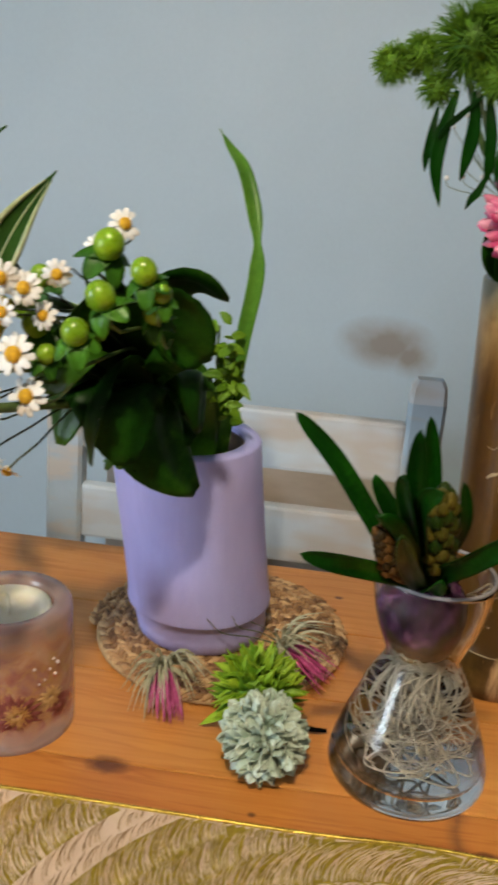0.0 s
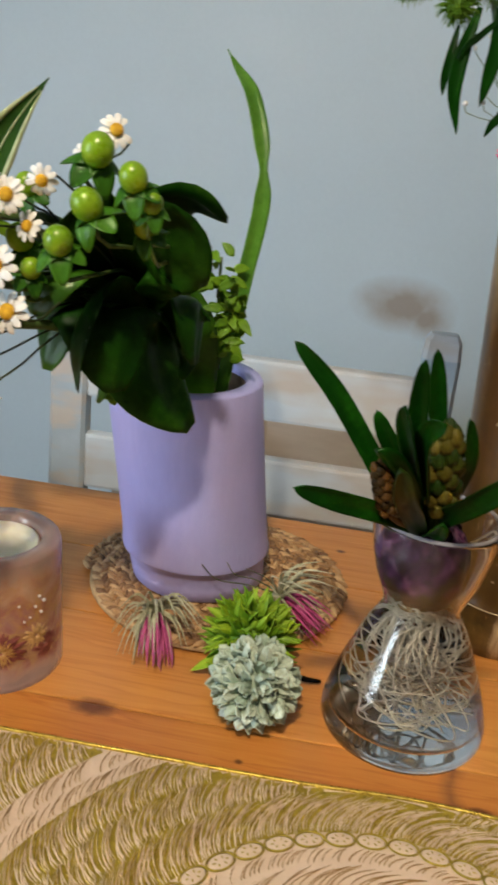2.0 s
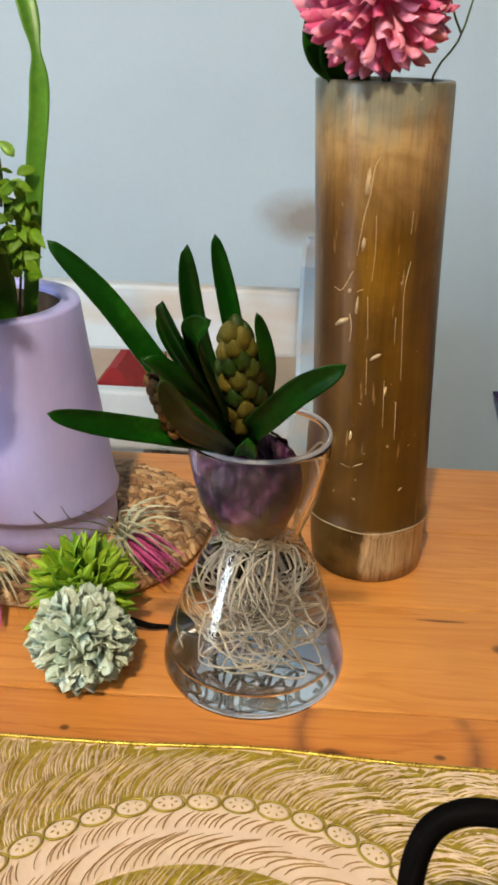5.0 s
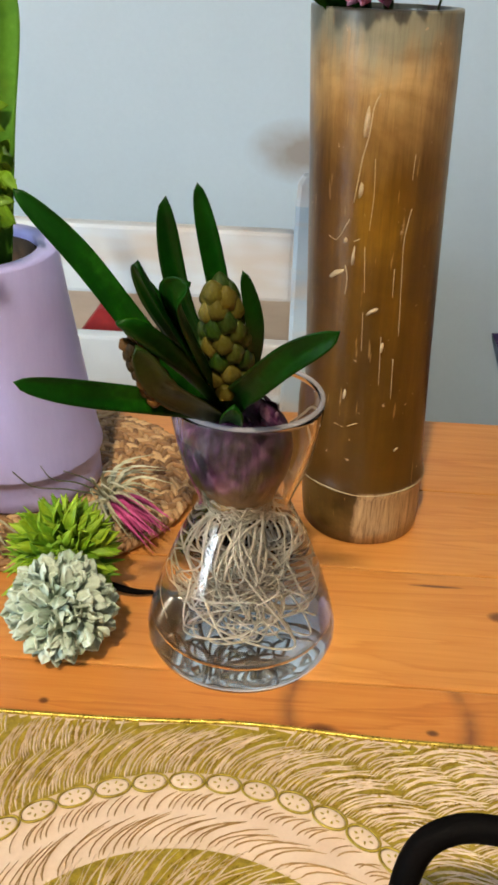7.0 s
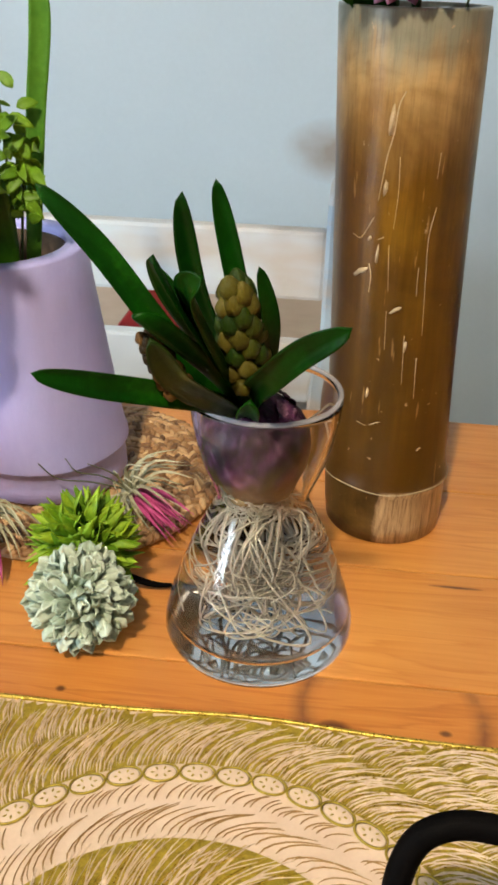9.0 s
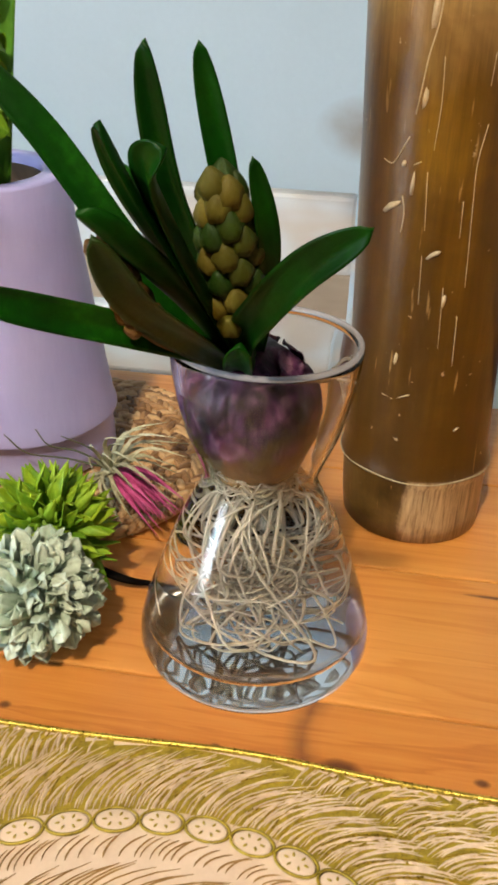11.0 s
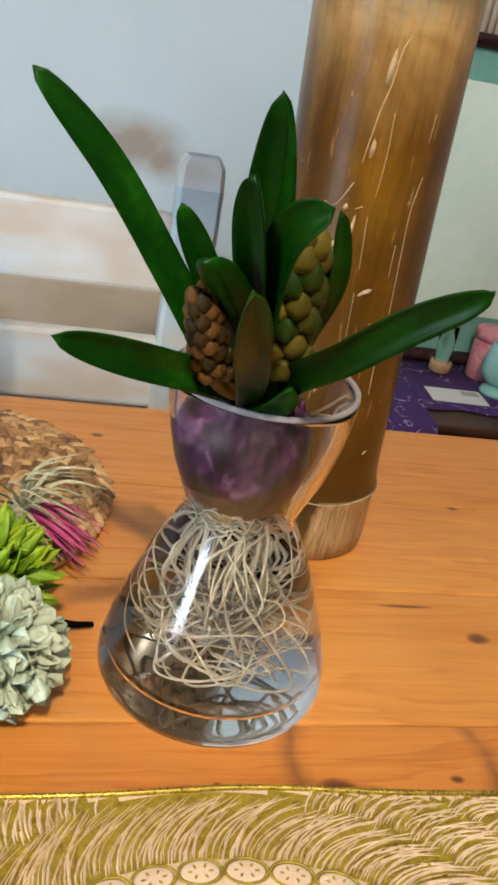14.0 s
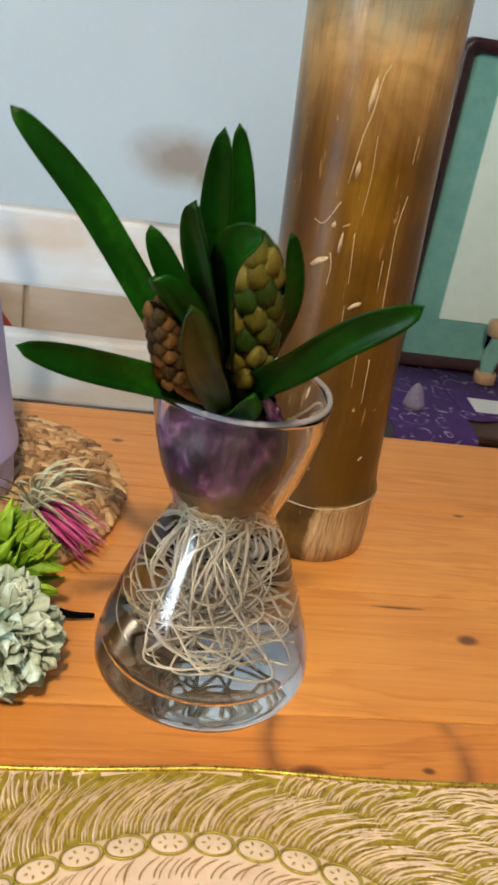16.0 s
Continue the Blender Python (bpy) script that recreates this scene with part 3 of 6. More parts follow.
def paisley_cloth():
    m, t, b = nodes_of("purple_paisley_cloth")
    geo = t.nodes.new("ShaderNodeNewGeometry")
    vor = add(t, "ShaderNodeTexVoronoi", Scale=26.0)
    vor.feature = "SMOOTH_F1"
    vor.inputs["Smoothness"].default_value = 0.25
    w = noise_tex(t, geo.outputs["Position"], 30, 3, 0.6, 1.5)
    t.links.new(geo.outputs["Position"], vor.inputs["Vector"])
    curl = calc(t, "FRACT", calc(t, "ADD", calc(t, "MULTIPLY", vor.outputs["Distance"], 3.0), calc(t, "MULTIPLY", w, 2.2)))
    mask = ramp(t, curl, [(0.40, 0.0), (0.46, 0.8), (0.54, 0.8), (0.60, 0.0)])
    gate = ramp(t, noise_tex(t, geo.outputs["Position"], 22, 3), [(0.48, 0.0), (0.56, 1.0)])
    thread = noise_tex(t, geo.outputs["Position"], 900, 2)
    base = ramp(t, thread, [(0.3, (0.035, 0.012, 0.10)), (0.7, (0.065, 0.022, 0.17))])
    t.links.new(blend(t, calc(t, "MULTIPLY", mask, gate), base, (0.45, 0.38, 0.55)), b.inputs["Base Color"])
    b.inputs["Roughness"].default_value = 0.8
    bumped(t, b, thread, 0.3, 0.0006)
    return m


M_GEL, M_CLOTH = gel_skin(), paisley_cloth()


def piece(name, mesh, parent, m):
    """One of many alike pieces: an object of its own on a shared mesh, at the world pose m."""
    ob = new(name, mesh)
    ob.parent = parent
    ob.matrix_basis = Matrix.Translation(-ORIGIN[parent.name]) @ m
    ORIGIN[ob.name] = ORIGIN[parent.name]
    return ob


def shared(name, bm, material, smooth=True):
    return mesh_of(name, bm, material, Vector((0, 0, 0)), smooth)


def globe(n, spin=0.0):
    """Even directions over a sphere."""
    for i in range(n):
        z = 1 - 2 * (i + 0.5) / n
        a = i * 2.399963 + spin
        r = math.sqrt(1 - z * z)
        yield Vector((r * math.cos(a), r * math.sin(a), z))


def turned(axis, d):
    """The direction d, given about +z, carried over to the axis."""
    return aimed(axis).to_3x3() @ Vector(d)


# ---- the room ----
X0, X1, Y0, Y1, TOP = -1.7, 3.2, -4.2, 1.56, 2.6
solid("floor", a_box(X0 - 0.12, Y0 - 0.12, -0.1, X1 + 0.12, Y1 + 0.12, 0), M_FLOOR, "brown floorboards of the room", "floor", kind="structure", smooth=False)
solid("ceiling", a_box(X0 - 0.12, Y0 - 0.12, TOP, X1 + 0.12, Y1 + 0.12, TOP + 0.1), M_CEILING, "plain white painted ceiling", "ceiling", kind="structure", smooth=False)
solid("wall_north", a_box(X0, Y1, 0, X1, Y1 + 0.12, TOP), M_WALL, "pale blue-grey painted wall with a soft brownish patch", "wall", kind="structure", smooth=False)
# east and south walls are unseen and set far off to weaken bounced light
solid("wall_east", a_box(X1, Y0, 0, X1 + 0.12, Y1 + 0.12, TOP), M_WALL_UNSEEN, "unseen side wall, grey-blue to lower bounced light", "wall", kind="structure", smooth=False)
solid("wall_south", a_box(X0 - 0.12, Y0 - 0.12, 0, X1 + 0.12, Y0, TOP), M_WALL_UNSEEN, "unseen back wall, grey-blue to lower bounced light", "wall", kind="structure", smooth=False)
south = bmesh.new()
WY0, WY1, WZ0, WZ1 = -1.0, -0.40, 0.65, 1.65
for y0, z0, y1, z1 in ((Y0, 0, WY0, TOP), (WY1, 0, Y1 + 0.12, TOP), (WY0, 0, WY1, WZ0), (WY0, WZ1, WY1, TOP)):
    box(south, X0 - 0.12, y0, z0, X0, y1, z1)
solid("wall_west", south, M_WALL_UNSEEN, "unseen wall with a window opening, grey-blue to lower bounced light", "wall", kind="structure", smooth=False)
win = thing("window_1", (X0 - 0.06, WY0, WZ0), "white casement window with daylight behind it", "window", kind="structure")
for y0, z0, y1, z1 in ((WY0, WZ0, WY0 + 0.05, WZ1), (WY1 - 0.05, WZ0, WY1, WZ1), (WY0 + 0.05, WZ0, WY1 - 0.05, WZ0 + 0.05), (WY0 + 0.05, WZ1 - 0.05, WY1 - 0.05, WZ1)):
    part("window_frame", a_box(X0 - 0.10, y0, z0, X0 - 0.04, y1, z1, bevel=0.004), M_CEILING, win, smooth=False)
pendant = thing("pendant_lamp", (LAMP.x, LAMP.y, TOP), "pale pendant lamp hung from the ceiling on a cord", "lamp")
part("cord", tube(bmesh.new(), [(LAMP.x, LAMP.y, TOP), (LAMP.x, LAMP.y, 2.3), (LAMP.x, LAMP.y, 2.16)], 0.003), M_BLACK, pendant)
part("shade", lathe(bmesh.new(), [(0.02, 0.13), (0.05, 0.12), (0.16, -0.02), (0.157, -0.02), (0.048, 0.114), (0.02, 0.124)], LAMP - Vector((0, 0, 0.01)), closed=True), M_CEILING, pendant)

# ---- table ----
table = thing("dining_table", (0, 0.2, 0), "orange-brown oiled pine table with dark knots and a pot ring", "table")
for x, y in ((-0.72, -0.28), (0.72, -0.28), (-0.72, 0.62), (0.72, 0.62)):
    part("leg", a_box(x - 0.035, y - 0.035, 0, x + 0.035, y + 0.035, 0.642, bevel=0.006), M_PINE, table, smooth=False)
for x0, y0, x1, y1 in ((-0.685, 0.60, 0.685, 0.622), (-0.685, -0.302, 0.685, -0.28), (-0.742, -0.245, -0.72, 0.585), (0.72, -0.245, 0.742, 0.585)):
    part("apron", a_box(x0, y0, 0.642, x1, y1, 0.722, bevel=0.002), M_PINE, table, smooth=False)
EDGES = [-0.37, -0.28, -0.192, -0.104, -0.016, 0.072, 0.160, 0.248, 0.336, 0.4195, 0.512, 0.603, 0.706]
for y0, y1 in zip(EDGES, EDGES[1:]):
    part("plank", a_box(-0.8, y0 + 0.0003, 0.722, 0.8, y1 - 0.0003, 0.75, bevel=0.0014), M_PINE, table, smooth=False)

# ---- chair behind the table ----
chair = thing("dining_chair", (-0.07, 0.75, 0), "white chalk-painted ladder-back wooden chair, rubbed at its edges", "chair")
for x0, x1 in ((-0.296, -0.254), (0.107, 0.147)):
    post = bmesh.new()
    loops = []
    for z, y, r in ((0.0, 0.90, 1.0), (0.45, 0.905, 1.0), (0.86, 0.918, 1.0), (0.879, 0.919, 0.93), (0.886, 0.919, 0.7)):
        cx, hw, hd = (x0 + x1) / 2, (x1 - x0) / 2 * r, 0.013 * r
        loops.append([(cx + sx * hw * (1 if k else 0.8), y + sy * hd * (0.75 if k else 1), z) for sx, sy, k in ((-1, -1, 0), (1, -1, 0), (1, -1, 1), (1, 1, 1), (1, 1, 0), (-1, 1, 0), (-1, 1, 1), (-1, -1, 1))])
    part("post", rings(post, loops[:3]), M_POST, chair, smooth=False)
    part("post_cap", rings(bmesh.new(), loops[2:]), M_CHAIR, chair, "whitish worn end of the post", smooth=False)
for z0, z1, y in ((0.766, 0.835, 0.916), (0.655, 0.722, 0.913), (0.54, 0.60, 0.911)):
    part("rail", a_box(-0.255, y - 0.009, z0, 0.108, y + 0.009, z1, bevel=0.004), M_CHAIR, chair, smooth=False)
part("seat", a_box(-0.31, 0.52, 0.43, 0.16, 0.90, 0.46, bevel=0.008), M_CHAIR, chair, smooth=False)
for x in (-0.285, 0.135):
    part("front_leg", a_box(x - 0.018, 0.53, 0, x + 0.018, 0.566, 0.43, bevel=0.004), M_CHAIR, chair, smooth=False)
    part("side_stretcher", a_box(x - 0.009, 0.566, 0.2, x + 0.009, 0.89, 0.23, bevel=0.003), M_CHAIR, chair, smooth=False)

# ---- low beige cabinet behind the chair ----
bench = thing("low_cabinet", (-0.095, 1.3, 0), "low beige wooden cabinet with two doors, seen between chair rails", "cabinet")
M_BEIGE = plain("beige_wood", (0.50, 0.42, 0.34), (0.62, 0.54, 0.45), 20, 0.6, stretch=(0.3, 1, 1))
part("body", a_box(-0.33, 1.28, 0.0, 0.155, 1.37, 0.655, bevel=0.003), M_BEIGE, bench, smooth=False)
part("top", a_box(-0.34, 1.26, 0.655, 0.165, 1.375, 0.671, bevel=0.004), M_BEIGE, bench, smooth=False)
for x0, x1 in ((-0.325, -0.09), (-0.084, 0.15)):
    d = part("door", a_box(x0, 1.264, 0.04, x1, 1.28, 0.65, bevel=0.003), M_BEIGE, bench, smooth=False)

# ---- narrow house with a red roof behind the chair ----
house = thing("doll_house", (-0.143, 1.2, 0), "tall narrow wooden play house with a pointed red roof", "toy house")
part("body", a_box(-0.18, 1.17, 0, -0.106, 1.23, 0.6, bevel=0.003), M_CHAIR, house, smooth=False)
roof = rings(bmesh.new(), [[(-0.188, y, 0.597), (-0.098, y, 0.597), (-0.138, y, 0.651), (-0.148, y, 0.651)] for y in (1.16, 1.24)])
part("roof", roof, M_RED, house, "red pointed roof", smooth=False)

# ---- low dresser with its cloth ----
dresser = thing("low_dresser", (0.9, 1.4, 0), "dark brown wooden dresser against the wall", "dresser")
part("body", a_box(0.50, 1.285, 0.04, 1.45, 1.555, 0.478, bevel=0.003), M_DRESSER, dresser, smooth=False)
part("top", a_box(0.475, 1.272, 0.478, 1.46, 1.556, 0.492, bevel=0.004), M_DRESSER, dresser, smooth=False)
for x0, x1 in ((0.51, 0.93), (0.95, 1.43)):
    for z0, z1 in ((0.27, 0.45), (0.07, 0.25)):
        d = part("drawer", a_box(x0, 1.268, z0, x1, 1.285, z1, bevel=0.003), M_DRESSER, dresser, smooth=False)
        part("knob", ball(bmesh.new(), ((x0 + x1) / 2, 1.258, (z0 + z1) / 2), 0.014), M_MAROON, d)


def drape(x0, x1, drop, n=36):
    """Cloth that lies on the dresser's top and, where drop is given, hangs over its front."""
    bm = bmesh.new()
    rows = []
    for i in range(n + 1):
        x = x0 + (x1 - x0) * i / n
        wave = 0.004 * math.sin(x * 70) + 0.003 * math.sin(x * 31 + 1)
        line = [(x, 1.548, 0.4935), (x, 1.40, 0.4935), (x, 1.275 if drop else 1.325 + wave, 0.4935)]
        if drop:
            line += [(x, 1.2655 + wave * 0.2, 0.488), (x, 1.262 + wave * 0.6 - 0.003, 0.465), (x, 1.26 + wave - 0.006, 0.492 - drop * (0.22 + 0.78 * min(1, (x - x0) / 0.08)))]
        rows.append([Vector(p) for p in line])
    loops = [r + [p + Vector((0, -0.0012 if k > 2 else 0, 0.0015 if k < 4 else 0)) for k, p in reversed(list(enumerate(r)))] for r in rows]
    return rings(bm, loops)


runner = thing("purple_cloth", (0.8, 1.4, 0.4935), "purple cloth with a pale paisley print spread on the dresser", "cloth")
part("top_sheet", drape(0.586, 1.42, 0), M_CLOTH, runner)
part("hanging_corner", drape(0.452, 0.585, 0.24), M_CLOTH, runner)

pic = thing("framed_picture", (0.9, 1.53, 0.495), "dark framed picture with a teal mount and a pale green sheet", "picture")
FX0, FX1, FZ0, FZ1 = 0.503, 1.28, 0.4952, 1.024


def round_rect(x0, z0, x1, z1, r, n=5):
    out = []
    for cx, cz, a0 in ((x1 - r, z1 - r, 0), (x0 + r, z1 - r, 90), (x0 + r, z0 + r, 180), (x1 - r, z0 + r, 270)):
        for k in range(n + 1):
            a = radians(a0 + 90 * k / n)
            out.append((cx + r * math.cos(a), cz + r * math.sin(a)))
    return out


outer, inner = round_rect(FX0, FZ0, FX1, FZ1, 0.022), round_rect(FX0 + 0.021, FZ0 + 0.021, FX1 - 0.021, FZ1 - 0.021, 0.008)
part("frame", rings(bmesh.new(), [[(x, 1.553, z) for x, z in outer], [(x, 1.529, z) for x, z in outer], [(x, 1.526, z) for x, z in [(a * 0.7 + c * 0.3, b * 0.7 + d * 0.3) for (a, b), (c, d) in zip(outer, inner)]], [(x, 1.532, z) for x, z in inner], [(x, 1.553, z) for x, z in inner]], closed=True), M_MAROON, pic, "dark maroon rounded frame")
part("mount", a_box(FX0 + 0.02, 1.540, FZ0 + 0.02, FX1 - 0.02, 1.552, FZ1 - 0.02), M_TEAL, pic, "teal mount", smooth=False)
part("sheet", a_box(0.578, 1.537, 0.585, FX1 - 0.08, 1.540, 0.957), M_SHEET, pic, "pale green sheet", smooth=False)

basket = thing("ribbed_basket", (0.74, 1.5, 1.03), "beige ribbed woven basket standing on the picture frame's ledge", "basket")
for i in range(26):
    x = 0.592 + 0.012 * i
    part("rib", lathe(bmesh.new(), [(0.0062, 0), (0.0066, 0.1), (0.0062, 0.2)], (x, 1.5455, 1.0245), seg=8), M_RIB, basket)

vial = thing("corked_vial", (0.667, 1.488, 0.496), "small clear glass tube with cork stoppers at both ends", "vial")
part("foot_cork", lathe(bmesh.new(), [(0.017, 0), (0.019, 0.002), (0.019, 0.017), (0.017, 0.02)], (0.667, 1.488, 0.496), 20), M_CORK, vial)
tubeglass = part("glass_tube", lathe(bmesh.new(), [(0.015, 0.02), (0.015, 0.088), (0.0138, 0.088), (0.0138, 0.02)], (0.667, 1.488, 0.496), 24, closed=True), glassy("thin_glass", (1, 1, 1), 1.12), vial, "clear glass tube")
tubeglass.visible_shadow = False
part("top_cork", lathe(bmesh.new(), [(0.013, 0.084), (0.018, 0.089), (0.019, 0.108), (0.017, 0.111)], (0.667, 1.488, 0.496), 20), M_CORK, vial)

card = thing("note_card", (0.66, 1.38, 0.496), "white printed card lying on the purple cloth", "card")
turn = Matrix.Rotation(radians(-2), 4, "Z")
part("sheet", a_box(0.611, 1.355, 0.4955, 0.708, 1.408, 0.4965, turn=turn), M_CARD, card, smooth=False)
part("print_bar", a_box(0.672, 1.385, 0.4966, 0.702, 1.402, 0.4968, turn=turn), M_GREY_BAR, card, "grey printed block", smooth=False)

cup = thing("turquoise_cup", (0.74, 1.41, 0.4955), "small glossy turquoise ceramic cup on a round foot", "cup")
part("foot", lathe(bmesh.new(), [(0.027, 0), (0.028, 0.004), (0.024, 0.010), (0.016, 0.016)], (0.74, 1.41, 0.4955), 32), M_TURQUOISE, cup)
part("bowl", lathe(bmesh.new(), [(0.016, 0.016), (0.030, 0.028), (0.035, 0.042), (0.033, 0.062), (0.026, 0.086), (0.024, 0.088), (0.022, 0.086), (0.029, 0.06), (0.030, 0.042), (0.02, 0.03), (0.004, 0.026)], (0.74, 1.41, 0.4955), 40), M_TURQUOISE, cup)
tin = thing("pink_tin", (0.748, 1.482, 0.4955), "round pink tin with a floral print", "tin")
part("can", lathe(bmesh.new(), [(0.031, 0), (0.032, 0.002), (0.032, 0.068), (0.031, 0.07)], (0.748, 1.482, 0.4955), 32), M_PINK_TIN, tin)
part("lid", lathe(bmesh.new(), [(0.033, 0.07), (0.033, 0.086), (0.030, 0.089)], (0.748, 1.482, 0.4955), 32), M_PINK_TIN, tin)
solid("grey_cone", lathe(bmesh.new(), [(0.017, 0), (0.0165, 0.008), (0.010, 0.028), (0.005, 0.037), (0.0015, 0.040)], (0.503, 1.352, 0.4955), 24), plain("mauve_grey_clay", (0.20, 0.17, 0.26), (0.32, 0.28, 0.38), 50, 0.7), "small mauve-grey cone on the purple cloth", "ornament", at=(0.503, 1.352, 0.4955))

# ---- placemat ----
mat = thing("placemat", (0.09, 0.234, 0.7505), "cream and gold stitched rectangular placemat with arched bands", "placemat")
PX0, PX1, PY0, PY1 = -0.139, 0.319, 0.084, 0.3825
CX, CY = 0.09, 0.234


def bulge(x, y):
    """The far and near edges swell a little at the middle."""
    return 0.0035 * math.exp(-((x - 0.105) / 0.045) ** 2)


edge = [(PX0 + (PX1 - PX0) * k / 60, PY1 + bulge(PX0 + (PX1 - PX0) * k / 60, 1)) for k in range(61)]
outline = edge + [(PX1, PY0), (PX0, PY0)]
part("base", rings(bmesh.new(), [[(x, y, 0.7503) for x, y in outline], [(x, y, 0.7520) for x, y in outline]]), M_CREAM, mat, smooth=False)
for line, n in (([(x, y, 0.7522) for x, y in edge], 120), ([(PX0, PY1, 0.7522), (PX0, 0.234, 0.7522), (PX0, PY0, 0.7522)], 20), ([(PX1, PY1, 0.7522), (PX1, 0.234, 0.7522), (PX1, PY0, 0.7522)], 20), ([(PX0, PY0, 0.7522), (CX, PY0, 0.7522), (PX1, PY0, 0.7522)], 20)):
    part("gold_piping", tube(bmesh.new(), line, 0.0013, n=n, seg=6), M_GOLD, mat, "gold piping")


def inside(x, y):
    return PX0 + 0.001 < x < PX1 - 0.001 and PY0 + 0.001 < y < PY1 + bulge(x, y) - 0.0008


def strokes(name, material, bands, label):
    """Curved raised stitches laid side by side in rings round the mat's centre."""
    rnd = random.Random(len(name))
    verts, faces = [], []
    for r0, r1, step, wide, lean, skip in bands:
        count = int(2 * math.pi * (r0 + r1) / 2 / step)
        for i in range(count):
            if rnd.random() < skip:
                continue
            a0 = 2 * math.pi * (i + rnd.uniform(-0.25, 0.25)) / count
            q0, q1 = r0 + rnd.uniform(-0.08, 0.14) * (r1 - r0), r1 - rnd.uniform(-0.08, 0.14) * (r1 - r0)
            w, tip = wide * rnd.uniform(0.5, 1.3), rnd.uniform(-0.22, 0.22)
            line = []
            for k in range(6):
                u = k / 5
                r = q0 + (q1 - q0) * u
                a = a0 - (lean + tip) * (0.1 * u + 1.2 * u * u) * (r1 - r0) / r
                line.append((CX + r * math.cos(a), CY + r * math.sin(a), min(1.0, 1.8 * math.sin(math.pi * (0.06 + 0.88 * u))), a))
            line = list(itertools.takewhile(lambda q: inside(q[0], q[1]), line))
            if len(line) < 3:
                continue
            base = len(verts)
            for x, y, s, a in line:
                tx, ty = -math.sin(a) * w * s / 2, math.cos(a) * w * s / 2
                verts.extend([(x - tx, y - ty, 0.7521), (x, y, 0.7521 + 0.0007 * s), (x + tx, y + ty, 0.7521)])
            for k in range(len(line) - 1):
                b = base + 3 * k
                faces.extend([(b, b + 1, b + 4, b + 3), (b + 1, b + 2, b + 5, b + 4)])
    o = ORIGIN[mat.name]
    me = bpy.data.meshes.new(name)
    me.from_pydata([(x - o.x, y - o.y, z - o.z) for x, y, z in verts], [], faces)
    me.materials.append(material)
    ob = new(name, me)
    ob.parent = mat
    return tagged(ob, label, kind="stuff")


def ground_band(r0, r1, n=720, m=8):
    """Flat gold ring round the mat's centre, cut off at the mat's edges."""
    verts, faces, known = [], [], {}
    o = ORIGIN[mat.name]

    def corner(i, j):
        key = (i % n, j)
        if key not in known:
            a, r = 2 * math.pi * i / n, r0 + (r1 - r0) * j / m
            known[key] = len(verts)
            verts.append((CX + r * math.cos(a) - o.x, CY + r * math.sin(a) - o.y, 0.75215 - o.z))
        return known[key]

    for i, j in itertools.product(range(n), range(m)):
        ring = [(i, j), (i + 1, j), (i + 1, j + 1), (i, j + 1)]
        if all(inside(CX + (r0 + (r1 - r0) * q / m) * math.cos(2 * math.pi * p / n), CY + (r0 + (r1 - r0) * q / m) * math.sin(2 * math.pi * p / n)) for p, q in ring):
            faces.append([corner(p, q) for p, q in ring])
    me = bpy.data.meshes.new("gold_band")
    me.from_pydata(verts, [], faces)
    me.materials.append(M_OLIVE)
    ob = new("gold_band", me)
    ob.parent = mat
    return tagged(ob, "dull gold band", kind="stuff")


GOLD_BANDS = [(0.050, 0.086), (0.1225, 0.1475), (0.1475, 0.1675), (0.1675, 0.189), (0.212, 0.237), (0.237, 0.258)]
for r0, r1 in GOLD_BANDS:
    ground_band(r0, r1)
strokes("cream_stitches", M_CREAM_THREAD, [(r0 - 0.001, r1 + 0.001, 0.00135, 0.00100, 0.68 if k % 2 else 0.52, 0.03) for k, (r0, r1) in enumerate(GOLD_BANDS)], "dense cream stitches over gold")
strokes("gold_stitches", M_GOLD, [(r0, r1, 0.0042, 0.0008, 0.6, 0.2) for r0, r1 in GOLD_BANDS], "glinting gold stitches")
strokes("brown_stitches", plain("brown_thread", (0.26, 0.14, 0.04), (0.42, 0.26, 0.09), 200, 0.6), [(0.087, 0.102, 0.0034, 0.0009, 1.1, 0.2), (0.1045, 0.1125, 0.0026, 0.0007, 0.7, 0.2), (0.189, 0.199, 0.0026, 0.0007, 1.0, 0.2), (0.200, 0.212, 0.0030, 0.0008, 1.0, 0.2), (0.258, 0.28, 0.0030, 0.0009, 1.0, 0.2)], "thin brown stitches")
for i in range(47):
    a = 2 * math.pi * (i + 0.25) / 47
    c = Vector((CX + 0.1178 * math.cos(a), CY + 0.1178 * math.sin(a), 0.7524))
    if not inside(c.x, c.y) or c.y < 0.2:
        continue
    m = Matrix.Translation(c) @ Matrix.Rotation(a + math.pi / 2, 4, "Z")
    med = bmesh.new()
    lathe(med, [(0.0001, 0.0006), (0.8, 0.0006), (0.92, 0.0005), (1.0, 0)], (0, 0, 0), 20)
    bmesh.ops.scale(med, verts=med.verts, vec=(0.0070, 0.0043, 1))
    bmesh.ops.transform(med, matrix=m, verts=med.verts)
    o = part("medallion", med, M_CREAM, mat)
    rim = bmesh.new()
    tube(rim, [m @ Vector((0.0076 * math.cos(t), 0.0047 * math.sin(t), 0.0004)) for t in (2 * math.pi * k / 12 for k in range(13))], 0.0006, n=30, seg=4)
    for k in range(6):
        t = 2 * math.pi * k / 6
        ball(rim, m @ Vector((0.0036 * math.cos(t), 0.0022 * math.sin(t), 0.0007)), 0.0006, (1.6, 0.8, 0.4), 6, 4, turn=Matrix.Rotation(a + math.pi / 2 + t, 4, "Z"))
    part("medallion_rim", rim, M_OLIVE, o, "dull gold oval outline")

